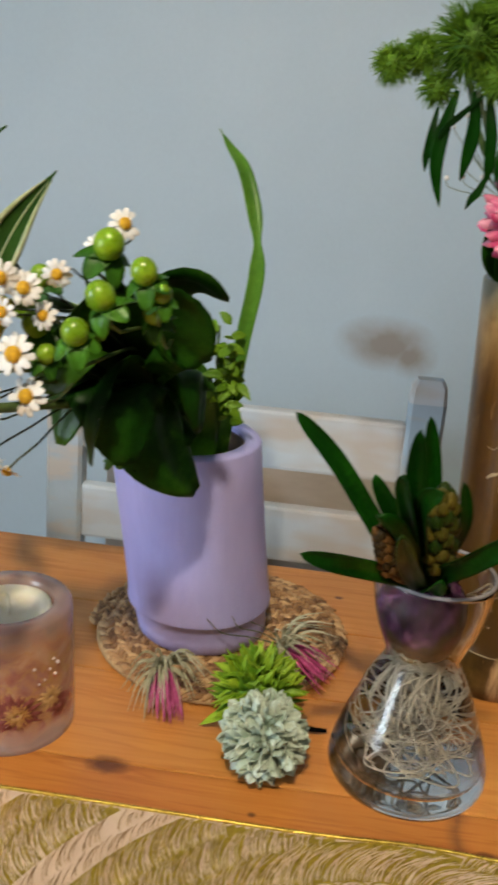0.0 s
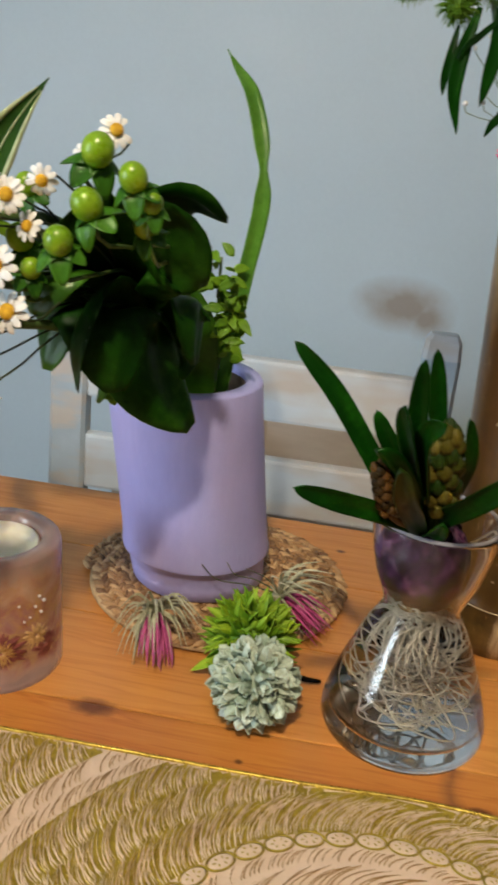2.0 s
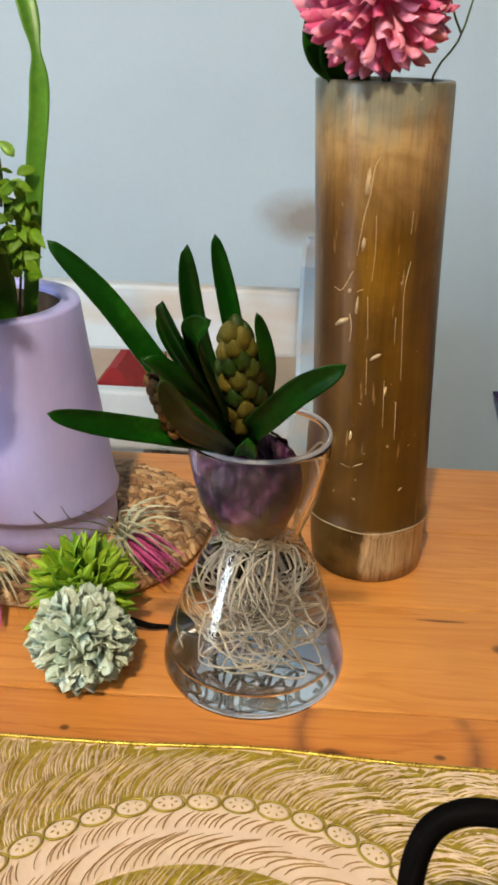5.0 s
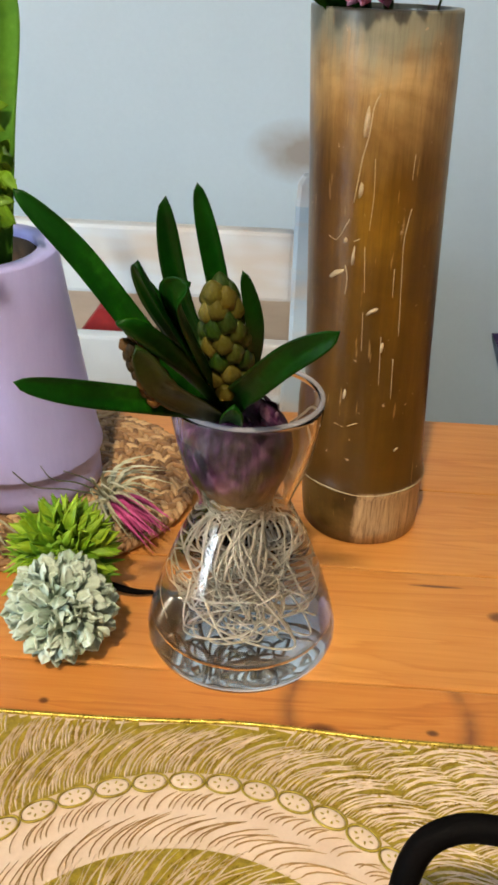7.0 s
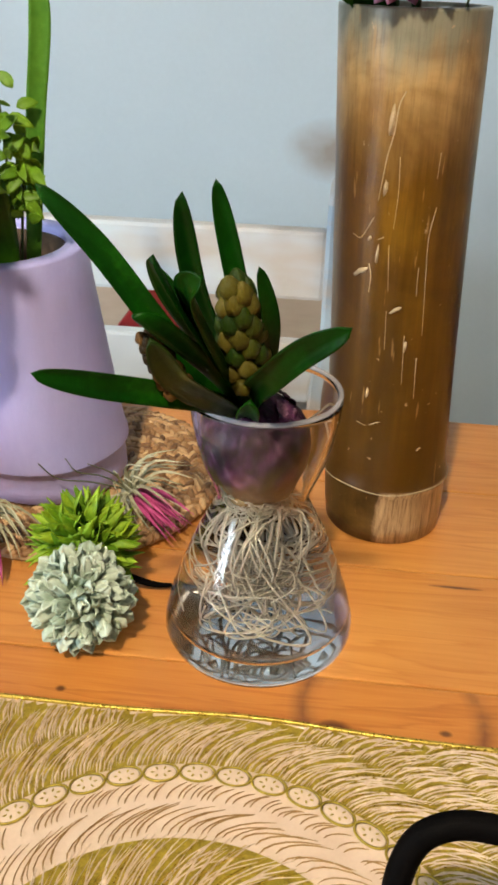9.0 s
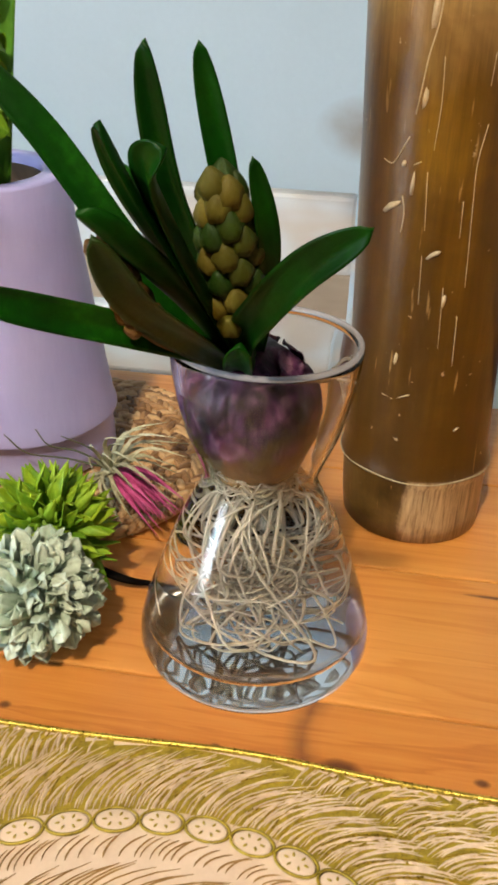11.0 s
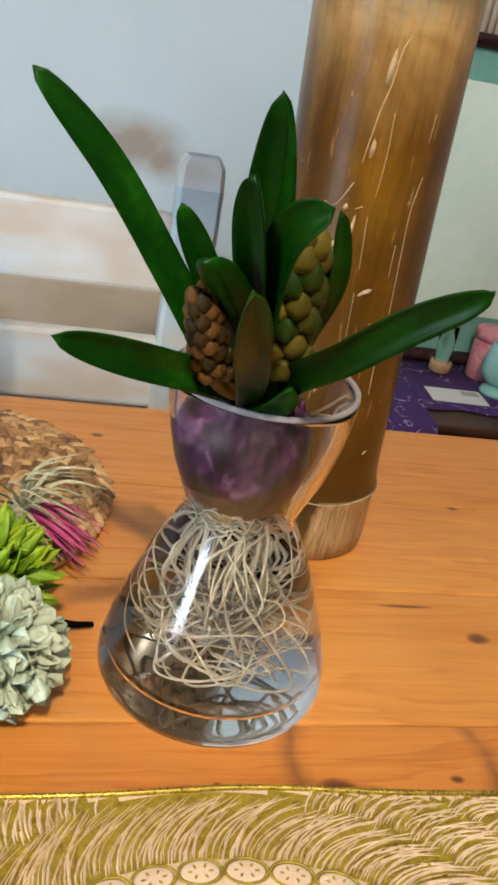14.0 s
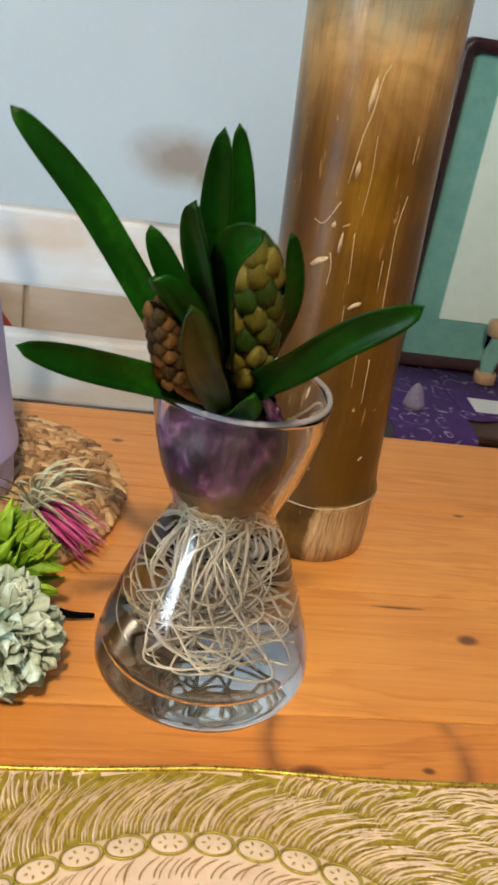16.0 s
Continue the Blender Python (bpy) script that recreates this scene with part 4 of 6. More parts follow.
# ---- black teapot near the edge of the mat ----
pot = thing("black_teapot", (0.225, 0.195, 0.753), "black enamel teapot with a thick arched handle, standing on the placemat", "teapot")
part("body", lathe(bmesh.new(), [(0.030, 0), (0.040, 0.004), (0.048, 0.02), (0.044, 0.036), (0.030, 0.046), (0.018, 0.049), (0.004, 0.049)], (0.225, 0.195, 0.753), 40), M_BLACK, pot)
part("handle", tube(bmesh.new(), [(0.186, 0.205, 0.79), (0.158, 0.236, 0.815), (0.1545, 0.243, 0.842), (0.157, 0.248, 0.858), (0.164, 0.2505, 0.8655), (0.176, 0.251, 0.8675), (0.20, 0.247, 0.866), (0.235, 0.24, 0.855), (0.262, 0.222, 0.82), (0.262, 0.20, 0.785)], 0.0038, n=60, seg=12), M_BLACK, pot)
part("spout", tube(bmesh.new(), [(0.19, 0.215, 0.775), (0.16, 0.235, 0.797), (0.142, 0.243, 0.826), (0.139, 0.242, 0.837)], 0.009, 0.0058, n=14, seg=12), M_BLACK, pot)
# ---- woven coaster ----
coaster = thing("woven_coaster", (-0.04, 0.579, 0.7505), "round braided raffia coaster under the lilac vase", "coaster")
part("backing", lathe(bmesh.new(), [(0.088, 0), (0.095, 0.002), (0.094, 0.005), (0.086, 0.0065)], (-0.04, 0.579, 0.7505), 56), M_RAFFIA, coaster)
lump = bmesh.new()
ball(lump, (0, 0, 0), 1.0, (1, 1, 1), 7, 5)
rnd = random.Random(3)
lv = [v.co.copy() for v in lump.verts]
lf = [[v.index for v in f.verts] for f in (lump.verts.index_update() or lump.faces)]
lump.free()
verts, faces = [], []
r, a = 0.03, 0.0
while r < 0.0965:
    for side in (-1, 1):
        tilt = a + math.pi / 2 + side * 0.62 + rnd.uniform(-0.18, 0.18)
        rr = r + side * 0.0026
        drop = 0.003 * max(0, (r - 0.08) / 0.016) ** 2
        c = Vector((-0.04 + rr * math.cos(a), 0.579 + rr * math.sin(a), 0.7572 - drop + rnd.uniform(-0.0007, 0.0007)))
        m = Matrix.Translation(c) @ Matrix.Rotation(tilt, 4, "Z") @ Matrix.Rotation(rnd.uniform(-0.25, 0.25), 4, "Y") @ Matrix.Diagonal((0.0066 * rnd.uniform(0.85, 1.2), 0.0023 * rnd.uniform(0.8, 1.25), 0.0024, 1))
        b = len(verts)
        verts.extend(m @ v - ORIGIN[coaster.name] for v in lv)
        faces.extend([b + i for i in f] for f in lf)
    a += 0.0058 / r
    r += 0.0102 * (0.0058 / r) / (2 * math.pi)
me = bpy.data.meshes.new("braid")
me.from_pydata(verts, [], faces)
me.shade_smooth()


def raffia_strands():
    m, t, b = nodes_of("raffia_strands")
    geo = t.nodes.new("ShaderNodeNewGeometry")
    grain = noise_tex(t, mapped(t, (1, 1, 1)), 500, 3)
    mixv = calc(t, "ADD", calc(t, "MULTIPLY", geo.outputs["Random Per Island"], 0.7), calc(t, "MULTIPLY", grain, 0.3))
    t.links.new(ramp(t, mixv, [(0.1, (0.12, 0.052, 0.018)), (0.5, (0.38, 0.21, 0.085)), (0.9, (0.62, 0.42, 0.21))]), b.inputs["Base Color"])
    b.inputs["Roughness"].default_value = 0.6
    bumped(t, b, grain, 0.4, 0.0005)
    return m


me.materials.append(raffia_strands())
braid = new("braid", me)
braid.parent = coaster
tagged(braid, "braided raffia strands", kind="stuff")

# ---- lilac vase ----
LV = (-0.0545, 0.577, 0.7602)
LEAN = (-0.115, -0.105)
vase = thing("lilac_vase", LV, "lilac-painted bamboo vase standing on a woven coaster", "vase")
lilac = part("outer_wall", lathe(bmesh.new(), [(0.046, 0.0), (0.0490, 0.001), (0.0497, 0.010), (0.0503, 0.0238), (0.0511, 0.0246), (0.0539, 0.0255), (0.0541, 0.0268), (0.0533, 0.0330), (0.0529, 0.045), (0.0525, 0.08), (0.0528, 0.13), (0.0533, 0.1545), (0.0527, 0.1560), (0.0425, 0.1560), (0.0418, 0.154), (0.0412, 0.10), (0.041, 0.03), (0.01, 0.028)], LV, 72, LEAN, wob=0.012), M_LILAC, vase)
M_LINING = plain("bare_bamboo_inside", (0.05, 0.03, 0.018), (0.12, 0.08, 0.05), 60, 0.8)
part("lining", lathe(bmesh.new(), [(0.0415, 0.06), (0.0419, 0.1515), (0.0395, 0.1515), (0.0390, 0.06)], LV, 48, LEAN, wob=0.012, closed=True), M_LINING, vase, "bare brown inside wall")
# near-black disc down the vase: the shade inside is put into its colour
part("inner_shade", lathe(bmesh.new(), [(0.039, 0.032), (0.0395, 0.06), (0.002, 0.062)], LV, 40, LEAN), plain("vase_shade_brown", (0.02, 0.012, 0.008), (0.05, 0.03, 0.018), 120, 0.8), vase, "dark disc standing for the shade inside the vase")
LR = Vector((LV[0] + LEAN[0] * 0.156, LV[1] + LEAN[1] * 0.156, LV[2] + 0.156))


def flower_thing(name, at, label, category, group=""):
    return thing(name, at, label, category, group)


def tulip(base, tip, radius, stem, opened=0.0, stray=None, seed=0):
    base, tip = Vector(base), Vector(tip)
    axis = tip - base
    L = axis.length
    frame_ = aimed(axis).to_3x3()
    ob = flower_thing("tulip", stem[0], "yellow tulip drooping from the lilac vase", "tulip", "tulips in the lilac vase")
    part("stem", tube(bmesh.new(), stem, 0.0027, 0.0024, seg=8), M_STEM, ob)
    for i in range(6):
        a = 2 * math.pi * i / 6 + seed
        d = frame_ @ Vector((math.cos(a), math.sin(a), 0))
        ax = axis.normalized()
        k = 1.0 if i % 2 else 0.86
        flare = opened * (1.0 if i % 2 else 0.6)
        pts = [base + d * 0.001, base + ax * L * 0.18 + d * radius * k, base + ax * L * 0.5 + d * radius * k * (1.08 + flare * 0.4), base + ax * L * 0.82 + d * radius * k * (0.72 + flare), base + ax * L * (1.0 - 0.05 * (i % 3)) + d * radius * k * (0.25 + 1.5 * flare)]
        part("petal", blade(bmesh.new(), pts, radius * 2.05, -d, oval, 0.36, 0.0004, 20, 10, ruffle=0.03, seed=i + seed), M_TULIP, ob)
    core = ball(bmesh.new(), (0, 0, 0), 1.0, (radius * 1.0, radius * 1.0, L * 0.44), 16, 12)
    bmesh.ops.transform(core, matrix=Matrix.Translation(base + axis * 0.45) @ aimed(axis), verts=core.verts)
    part("inner_petals", core, M_TULIP, ob)
    if stray:
        part("petal", blade(bmesh.new(), [base, *stray], radius * 1.5, (0, -1, 0.4), oval, 0.3, 0.0004, 16, 8), M_TULIP, ob)
    return ob


tulip((-0.127, 0.386, 1.032), (-0.216, 0.345, 0.992), 0.0162, [(-0.08, 0.55, 0.91), (-0.085, 0.48, 0.98), (-0.105, 0.42, 1.025), (-0.127, 0.386, 1.032)], 0.32, seed=0.4)
tulip((-0.130, 0.332, 0.994), (-0.148, 0.326, 0.926), 0.0118, [(-0.082, 0.545, 0.91), (-0.088, 0.47, 0.955), (-0.103, 0.41, 0.978), (-0.120, 0.36, 0.989), (-0.130, 0.334, 0.994)], 0.25, [(-0.146, 0.336, 0.984), (-0.163, 0.336, 0.970), (-0.178, 0.334, 0.960)], seed=0.1)
tulip((-0.168, 0.322, 0.957), (-0.176, 0.318, 0.902), 0.0100, [(-0.084, 0.545, 0.91), (-0.09, 0.46, 0.97), (-0.118, 0.40, 0.998), (-0.143, 0.352, 1.003), (-0.158, 0.331, 0.988), (-0.166, 0.324, 0.968), (-0.168, 0.322, 0.957)], 0.05, seed=0.7)

# chamomile
DAISIES = [(-0.117, 0.362, 1.014, 1.15), (-0.112, 0.364, 0.994, 1.1), (-0.134, 0.362, 1.010, 1.0), (-0.134, 0.358, 1.033, 1.0), (-0.125, 0.368, 1.047, 0.95), (-0.115, 0.37, 1.043, 0.95), (-0.157, 0.372, 1.037, 0.8),
           (-0.134, 0.368, 0.994, 0.85), (-0.131, 0.362, 0.986, 0.9), (-0.144, 0.366, 1.005, 0.8), (-0.148, 0.362, 0.990, 0.7), (-0.122, 0.362, 1.033, 0.8), (-0.121, 0.362, 0.957, 0.8), (-0.130, 0.364, 0.962, 0.75), (-0.101, 0.374, 1.050, 0.8), (-0.077, 0.40, 1.072, 0.9), (-0.09, 0.40, 1.06, 0.8), (-0.108, 0.376, 1.03, 0.8)]
daisy_petal = shared("chamomile_petal", blade(bmesh.new(), [(0.0022, 0, 0), (0.0052, 0, 0.0004), (0.0080, 0, -0.0003)], 0.0029, (0, 0, 1), lambda k: (0.5 + 0.5 * min(1, 2.2 * k)) * math.sqrt(max(0.0, 1 - max(0, (k - 0.6) / 0.4) ** 2.5)) + 0.02, 0.15, 0.00012, 7, 4), M_WHITE_PETAL)
daisy_disc = shared("chamomile_disc", ball(bmesh.new(), (0, 0, 0.0006), 0.0030, (1, 1, 0.75), 12, 8), M_YOLK)
rnd = random.Random(11)
for x, y, z, s in DAISIES:
    c = Vector((x, y, z))
    face = Vector((rnd.uniform(-0.5, 0.35), -1, rnd.uniform(-0.15, 0.6))).normalized()
    if z < 0.97:
        face = Vector((-0.3, -0.5, -0.8)).normalized()
    root = Vector((LR.x + rnd.uniform(-0.02, 0.01), LR.y + rnd.uniform(-0.03, 0), LR.z - 0.02))
    ob = flower_thing("chamomile_flower", root, "small white chamomile flower with a yellow centre", "flower", "chamomile in the lilac vase")
    mid = Vector((-0.095 + rnd.uniform(-0.01, 0.01), 0.44 + rnd.uniform(-0.02, 0.02), (z + 0.985) / 2))
    part("stem", tube(bmesh.new(), [root, mid, c - face * 0.012 + Vector((0.004, 0.006, -0.002)), c - face * 0.0008], 0.0007, 0.0005, n=14, seg=5), M_STEM_DARK, ob)
    m = Matrix.Translation(c) @ aimed(face) @ Matrix.Scale(s * 1.15, 4)
    piece("disc", daisy_disc, ob, m)
    n = rnd.randint(11, 13)
    for i in range(n):
        if rnd.random() < 0.06:
            continue
        piece("petal", daisy_petal, ob, m @ Matrix.Rotation(2 * math.pi * i / n + rnd.uniform(-0.1, 0.1), 4, "Z") @ Matrix.Rotation(rnd.uniform(-0.1, 0.35), 4, "Y"))

# hypericum berries
BERRIES = [(-0.080, 0.384, 1.064, 0.0072), (-0.079, 0.368, 1.043, 0.0068), (-0.118, 0.392, 1.022, 0.0064), (-0.086, 0.354, 1.029, 0.0062), (-0.059, 0.366, 1.056, 0.0060), (-0.114, 0.39, 1.046, 0.0052), (-0.108, 0.38, 1.011, 0.0048), (-0.057, 0.38, 1.035, 0.005), (-0.052, 0.372, 1.046, 0.0045)]
for x, y, z, r in BERRIES:
    c = Vector((x, y, z))
    root = Vector((LR.x + rnd.uniform(-0.01, 0.015), LR.y - 0.01, LR.z - 0.02))
    d = Vector((rnd.uniform(-0.3, 0.3), -0.45, 0.85)).normalized()
    ob = flower_thing("hypericum_sprig", root, "green hypericum berry on a leafy stem", "berry sprig", "berries in the lilac vase")
    part("stem", tube(bmesh.new(), [root, (root + c) / 2 + Vector((0, 0.02, 0.03)), c - d * 0.02, c - d * r * 0.8], 0.0012, 0.0009, n=12, seg=6), M_STEM, ob)
    part("berry", ball(bmesh.new(), c, r, (1, 1, 1.12), 18, 12, turn=aimed(d)), M_BERRY, ob, "glossy green berry")
    for i in range(5):
        q = turned(d, (math.cos(2.5 * i), math.sin(2.5 * i), 0))
        b0 = c - d * r * 0.85
        part("sepal", blade(bmesh.new(), [b0, b0 + q * r * 0.8 - d * r * 0.3, b0 + q * r * (1.7 + 0.4 * (i % 2)) - d * r * (0.9 + 0.3 * (i % 3))], r * 1.6, d, lambda k: math.sin(math.pi * (0.1 + 0.88 * k)) ** 0.6, 0.3, 0.0003, 9, 5), M_SEPAL, ob)

# broad dark leaves
LEAVES = [([(-0.083, 0.50, 0.965), (-0.080, 0.462, 0.985), (-0.070, 0.452, 0.955), (-0.047, 0.470, 0.914)], 0.060, (-0.1, -1, 0.25)),
          ([(-0.085, 0.47, 0.99), (-0.072, 0.445, 1.02), (-0.052, 0.438, 1.040), (-0.031, 0.437, 1.034)], 0.040, (0.2, -0.6, 1.0)),
          ([(-0.088, 0.47, 0.98), (-0.075, 0.43, 1.012), (-0.06, 0.425, 1.02), (-0.042, 0.435, 1.0)], 0.052, (0.1, -1, 0.3)),
          ([(-0.085, 0.48, 0.95), (-0.088, 0.43, 0.985), (-0.08, 0.408, 0.985), (-0.074, 0.405, 0.95)], 0.050, (0, -1, 0.3)),
          ([(-0.08, 0.5, 0.94), (-0.098, 0.45, 0.985), (-0.108, 0.42, 0.985), (-0.112, 0.41, 0.955)], 0.036, (-0.3, -1, 0.3)),
          ([(-0.08, 0.5, 0.94), (-0.06, 0.47, 0.985), (-0.048, 0.455, 0.985), (-0.045, 0.455, 0.955)], 0.036, (0.3, -1, 0.2)),
          ([(-0.09, 0.47, 0.985), (-0.098, 0.42, 1.015), (-0.092, 0.40, 1.03), (-0.08, 0.405, 1.045)], 0.034, (0, -1, 0.3)),
          ([(-0.08, 0.51, 0.92), (-0.09, 0.49, 0.945), (-0.1, 0.475, 0.94), (-0.104, 0.47, 0.92)], 0.036, (-0.2, -1, 0.2)),
          ([(-0.075, 0.51, 0.93), (-0.07, 0.49, 0.955), (-0.075, 0.47, 0.945), (-0.076, 0.468, 0.922)], 0.042, (0, -1, 0.2))]
LEAVES += [([(-0.095, 0.47, 0.97), (-0.108, 0.425, 1.0), (-0.112, 0.405, 1.002), (-0.115, 0.40, 0.985)], 0.040, (-0.2, -1, 0.3)), ([(-0.08, 0.46, 0.97), (-0.09, 0.42, 0.99), (-0.094, 0.40, 0.975), (-0.092, 0.40, 0.95)], 0.040, (0, -1, 0.3))]
foliage = flower_thing("leafy_branch", LR - Vector((0, 0, 0.03)), "branch with broad dark green leaves in the lilac vase", "branch")
part("stem", tube(bmesh.new(), [LR - Vector((0, 0, 0.03)), (-0.08, 0.51, 0.94), (-0.085, 0.46, 0.99)], 0.0022, 0.0014, seg=7), M_STEM_DARK, foliage)
for i, (pts, w, nrm) in enumerate(LEAVES):
    part("leaf", blade(bmesh.new(), pts, w * 1.12, nrm, lambda k: math.sin(math.pi * (0.06 + 0.92 * k)) ** 0.6, 0.18, 0.0005, 18, 8, ruffle=0.08, seed=i), M_MID_LEAF if i in (4, 7, 9) else M_DARK_LEAF, foliage)

part("leaf", blade(bmesh.new(), [(-0.055, 0.54, 0.90), (-0.063, 0.532, 0.945), (-0.070, 0.528, 0.972), (-0.079, 0.525, 0.993)], 0.034, (0.2, -1, 0.1), oval, 0.3, 0.0005, 18, 8), M_MID_LEAF, foliage, "lighter green leaf")

# small feathery sprigs at the rim
for cx, cy, cz, n, label in ((-0.108, 0.51, 0.925, 16, "l"), (-0.042, 0.545, 0.955, 34, "r"), (-0.05, 0.54, 0.985, 24, "r")):
    ob = flower_thing("feathery_sprig", (cx, cy, LR.z - 0.02), "small fresh green sprig hanging over the vase rim", "sprig", "sprigs in the lilac vase")
    root = Vector((LR.x + (0.02 if label == "r" else -0.02), LR.y - 0.01, LR.z - 0.02))
    part("stem", tube(bmesh.new(), [root, Vector((cx, cy, cz)) + Vector((0, 0, 0.012)), Vector((cx, cy - 0.004, cz - 0.01))], 0.0008, seg=5), M_STEM, ob)
    for i in range(n):
        p = Vector((cx + rnd.uniform(-0.008, 0.008), cy + rnd.uniform(-0.012, 0.006), cz + rnd.uniform(-0.02, 0.018)))
        d = Vector((rnd.uniform(-1, 1), rnd.uniform(-1, 0.3), rnd.uniform(-0.9, 0.7))).normalized() * rnd.uniform(0.009, 0.014)
        part("leaflet", blade(bmesh.new(), [p, p + d * 0.5 + Vector((0, 0, 0.001)), p + d * 1.1], 0.0062, (0.2, -1, 0.4), oval, 0.25, 0.0002, 6, 4), M_SPRIG, ob)

# tall blade
blade_ob = flower_thing("grass_blade", (-0.045, 0.556, LR.z - 0.02), "tall fresh green strap leaf standing in the lilac vase", "leaf")
part("blade", blade(bmesh.new(), [(-0.047, 0.556, 0.895), (-0.042, 0.556, 0.94), (-0.037, 0.556, 0.985), (-0.031, 0.557, 1.030), (-0.034, 0.563, 1.060), (-0.045, 0.575, 1.092), (-0.058, 0.587, 1.108), (-0.066, 0.593, 1.119)], 0.0105, (-0.1, -1, 0.1), lambda k: 0.75 + 0.3 * math.sin(3 * k) - 0.55 * math.exp(-((k - 0.53) / 0.05) ** 2) - 0.95 * max(0, (k - 0.72) / 0.28) ** 1.6, 0.35, 0.0005, 60, 6, twist=0.9), M_GRASS, blade_ob)


# striped leaves and carnation buds
def striped_leaf(points, width, nrm):
    ob = flower_thing("striped_leaf", points[0], "pointed dark green leaf with cream stripes", "leaf", "striped leaves in the lilac vase")
    shape = lambda k: max(0.03, math.sin(math.pi * min(1, k * 0.95 + 0.05) ** 0.75) ** 1.1)
    body = part("blade", blade(bmesh.new(), points, width, nrm, shape, 0.25, 0.0004, 26, 8), M_DARK_STRIPED, ob)
    pts = bezier(points, 26)
    fr = frames_along(pts, nrm)
    for v, w in ((-0.86, 0.0017), (0.84, 0.0014), (0.12, 0.0005)):
        line = [p + s * (v * width * shape(k / 25) / 2) + n * (0.25 * width * shape(k / 25) / 2 * v * v + 0.0006) for k, (p, (t, s, n)) in enumerate(zip(pts, fr))]
        part("stripe", blade(bmesh.new(), line[2:25:3], w * 1.6, nrm, lambda k: 0.25 + math.sin(math.pi * k), 0.0, 0.0002, 26, 2), M_STRIPE, body, "cream stripe")
    return ob


M_DARK_STRIPED = leaf_skin("striped_leaf_green", (0.014, 0.055, 0.008), (0.035, 0.105, 0.016), (0.09, 0.18, 0.04), 0.7, 0.36, 0.15)
striped_leaf([(-0.205, 0.452, 1.038), (-0.205, 0.45, 1.062), (-0.186, 0.448, 1.088), (-0.154, 0.45, 1.111)], 0.026, (0.1, -1, -0.2))
striped_leaf([(-0.172, 0.452, 1.018), (-0.160, 0.45, 1.045), (-0.146, 0.449, 1.068), (-0.128, 0.452, 1.091)], 0.021, (0.4, -1, 0.1))
striped_leaf([(-0.226, 0.452, 1.03), (-0.236, 0.45, 1.06), (-0.236, 0.448, 1.09), (-0.238, 0.45, 1.11)], 0.026, (0.6, -1, 0))
striped_leaf([(-0.20, 0.452, 1.035), (-0.195, 0.44, 1.024), (-0.182, 0.43, 1.012), (-0.17, 0.425, 1.0)], 0.018, (0.2, -0.6, 0.8))
cane = flower_thing("leaf_cane", LR - Vector((0.02, 0, 0.02)), "pale green cane bearing the striped leaves", "stem")
part("stem", tube(bmesh.new(), [LR - Vector((0.01, 0, 0.03)), (-0.11, 0.51, 0.97), (-0.165, 0.462, 1.018), (-0.205, 0.452, 1.04), (-0.24, 0.45, 1.072)], 0.0042, 0.0034, seg=9), M_SPRIG, cane)
for base, tip in (((-0.203, 0.45, 1.108), (-0.211, 0.448, 1.127)), ((-0.217, 0.45, 1.092), (-0.231, 0.448, 1.103)), ((-0.163, 0.45, 1.053), (-0.174, 0.448, 1.066)), ((-0.221, 0.452, 1.118), (-0.238, 0.45, 1.127)), ((-0.188, 0.455, 1.045), (-0.198, 0.452, 1.056))):
    base, tip = Vector(base), Vector(tip)
    d = (tip - base).normalized()
    root = LR + Vector((rnd.uniform(-0.02, 0), -0.005, -0.02))
    ob = flower_thing("carnation_bud", root, "closed green carnation bud on a thin stem", "bud", "carnation buds in the lilac vase")
    part("stem", tube(bmesh.new(), [root, (-0.125, 0.49, 0.985), base * 0.5 + Vector((-0.15, 0.462, 1.03)) * 0.5, base], 0.0011, n=16, seg=6), M_STEM_DARK, ob)
    L = (tip - base).length
    bud = lathe(bmesh.new(), [(0.0012, 0), (0.0034, L * 0.15), (0.0042, L * 0.45), (0.0045, L * 0.75), (0.0036, L * 0.95), (0.001, L * 1.04)], (0, 0, 0), 12)
    bmesh.ops.transform(bud, matrix=Matrix.Translation(base) @ aimed(d), verts=bud.verts)
    part("calyx", bud, M_CARNATION, ob)
pale = flower_thing("cream_bud", LR - Vector((0, 0, 0.02)), "round cream flower bud among the stems", "bud")
part("stem", tube(bmesh.new(), [LR - Vector((0, 0, 0.02)), (-0.15, 0.48, 1.0), (-0.212, 0.46, 1.063)], 0.001, seg=5), M_STEM_DARK, pale)
part("bud", ball(bmesh.new(), (-0.213, 0.459, 1.067), 0.006, (1, 1, 0.9)), M_WAX, pale)


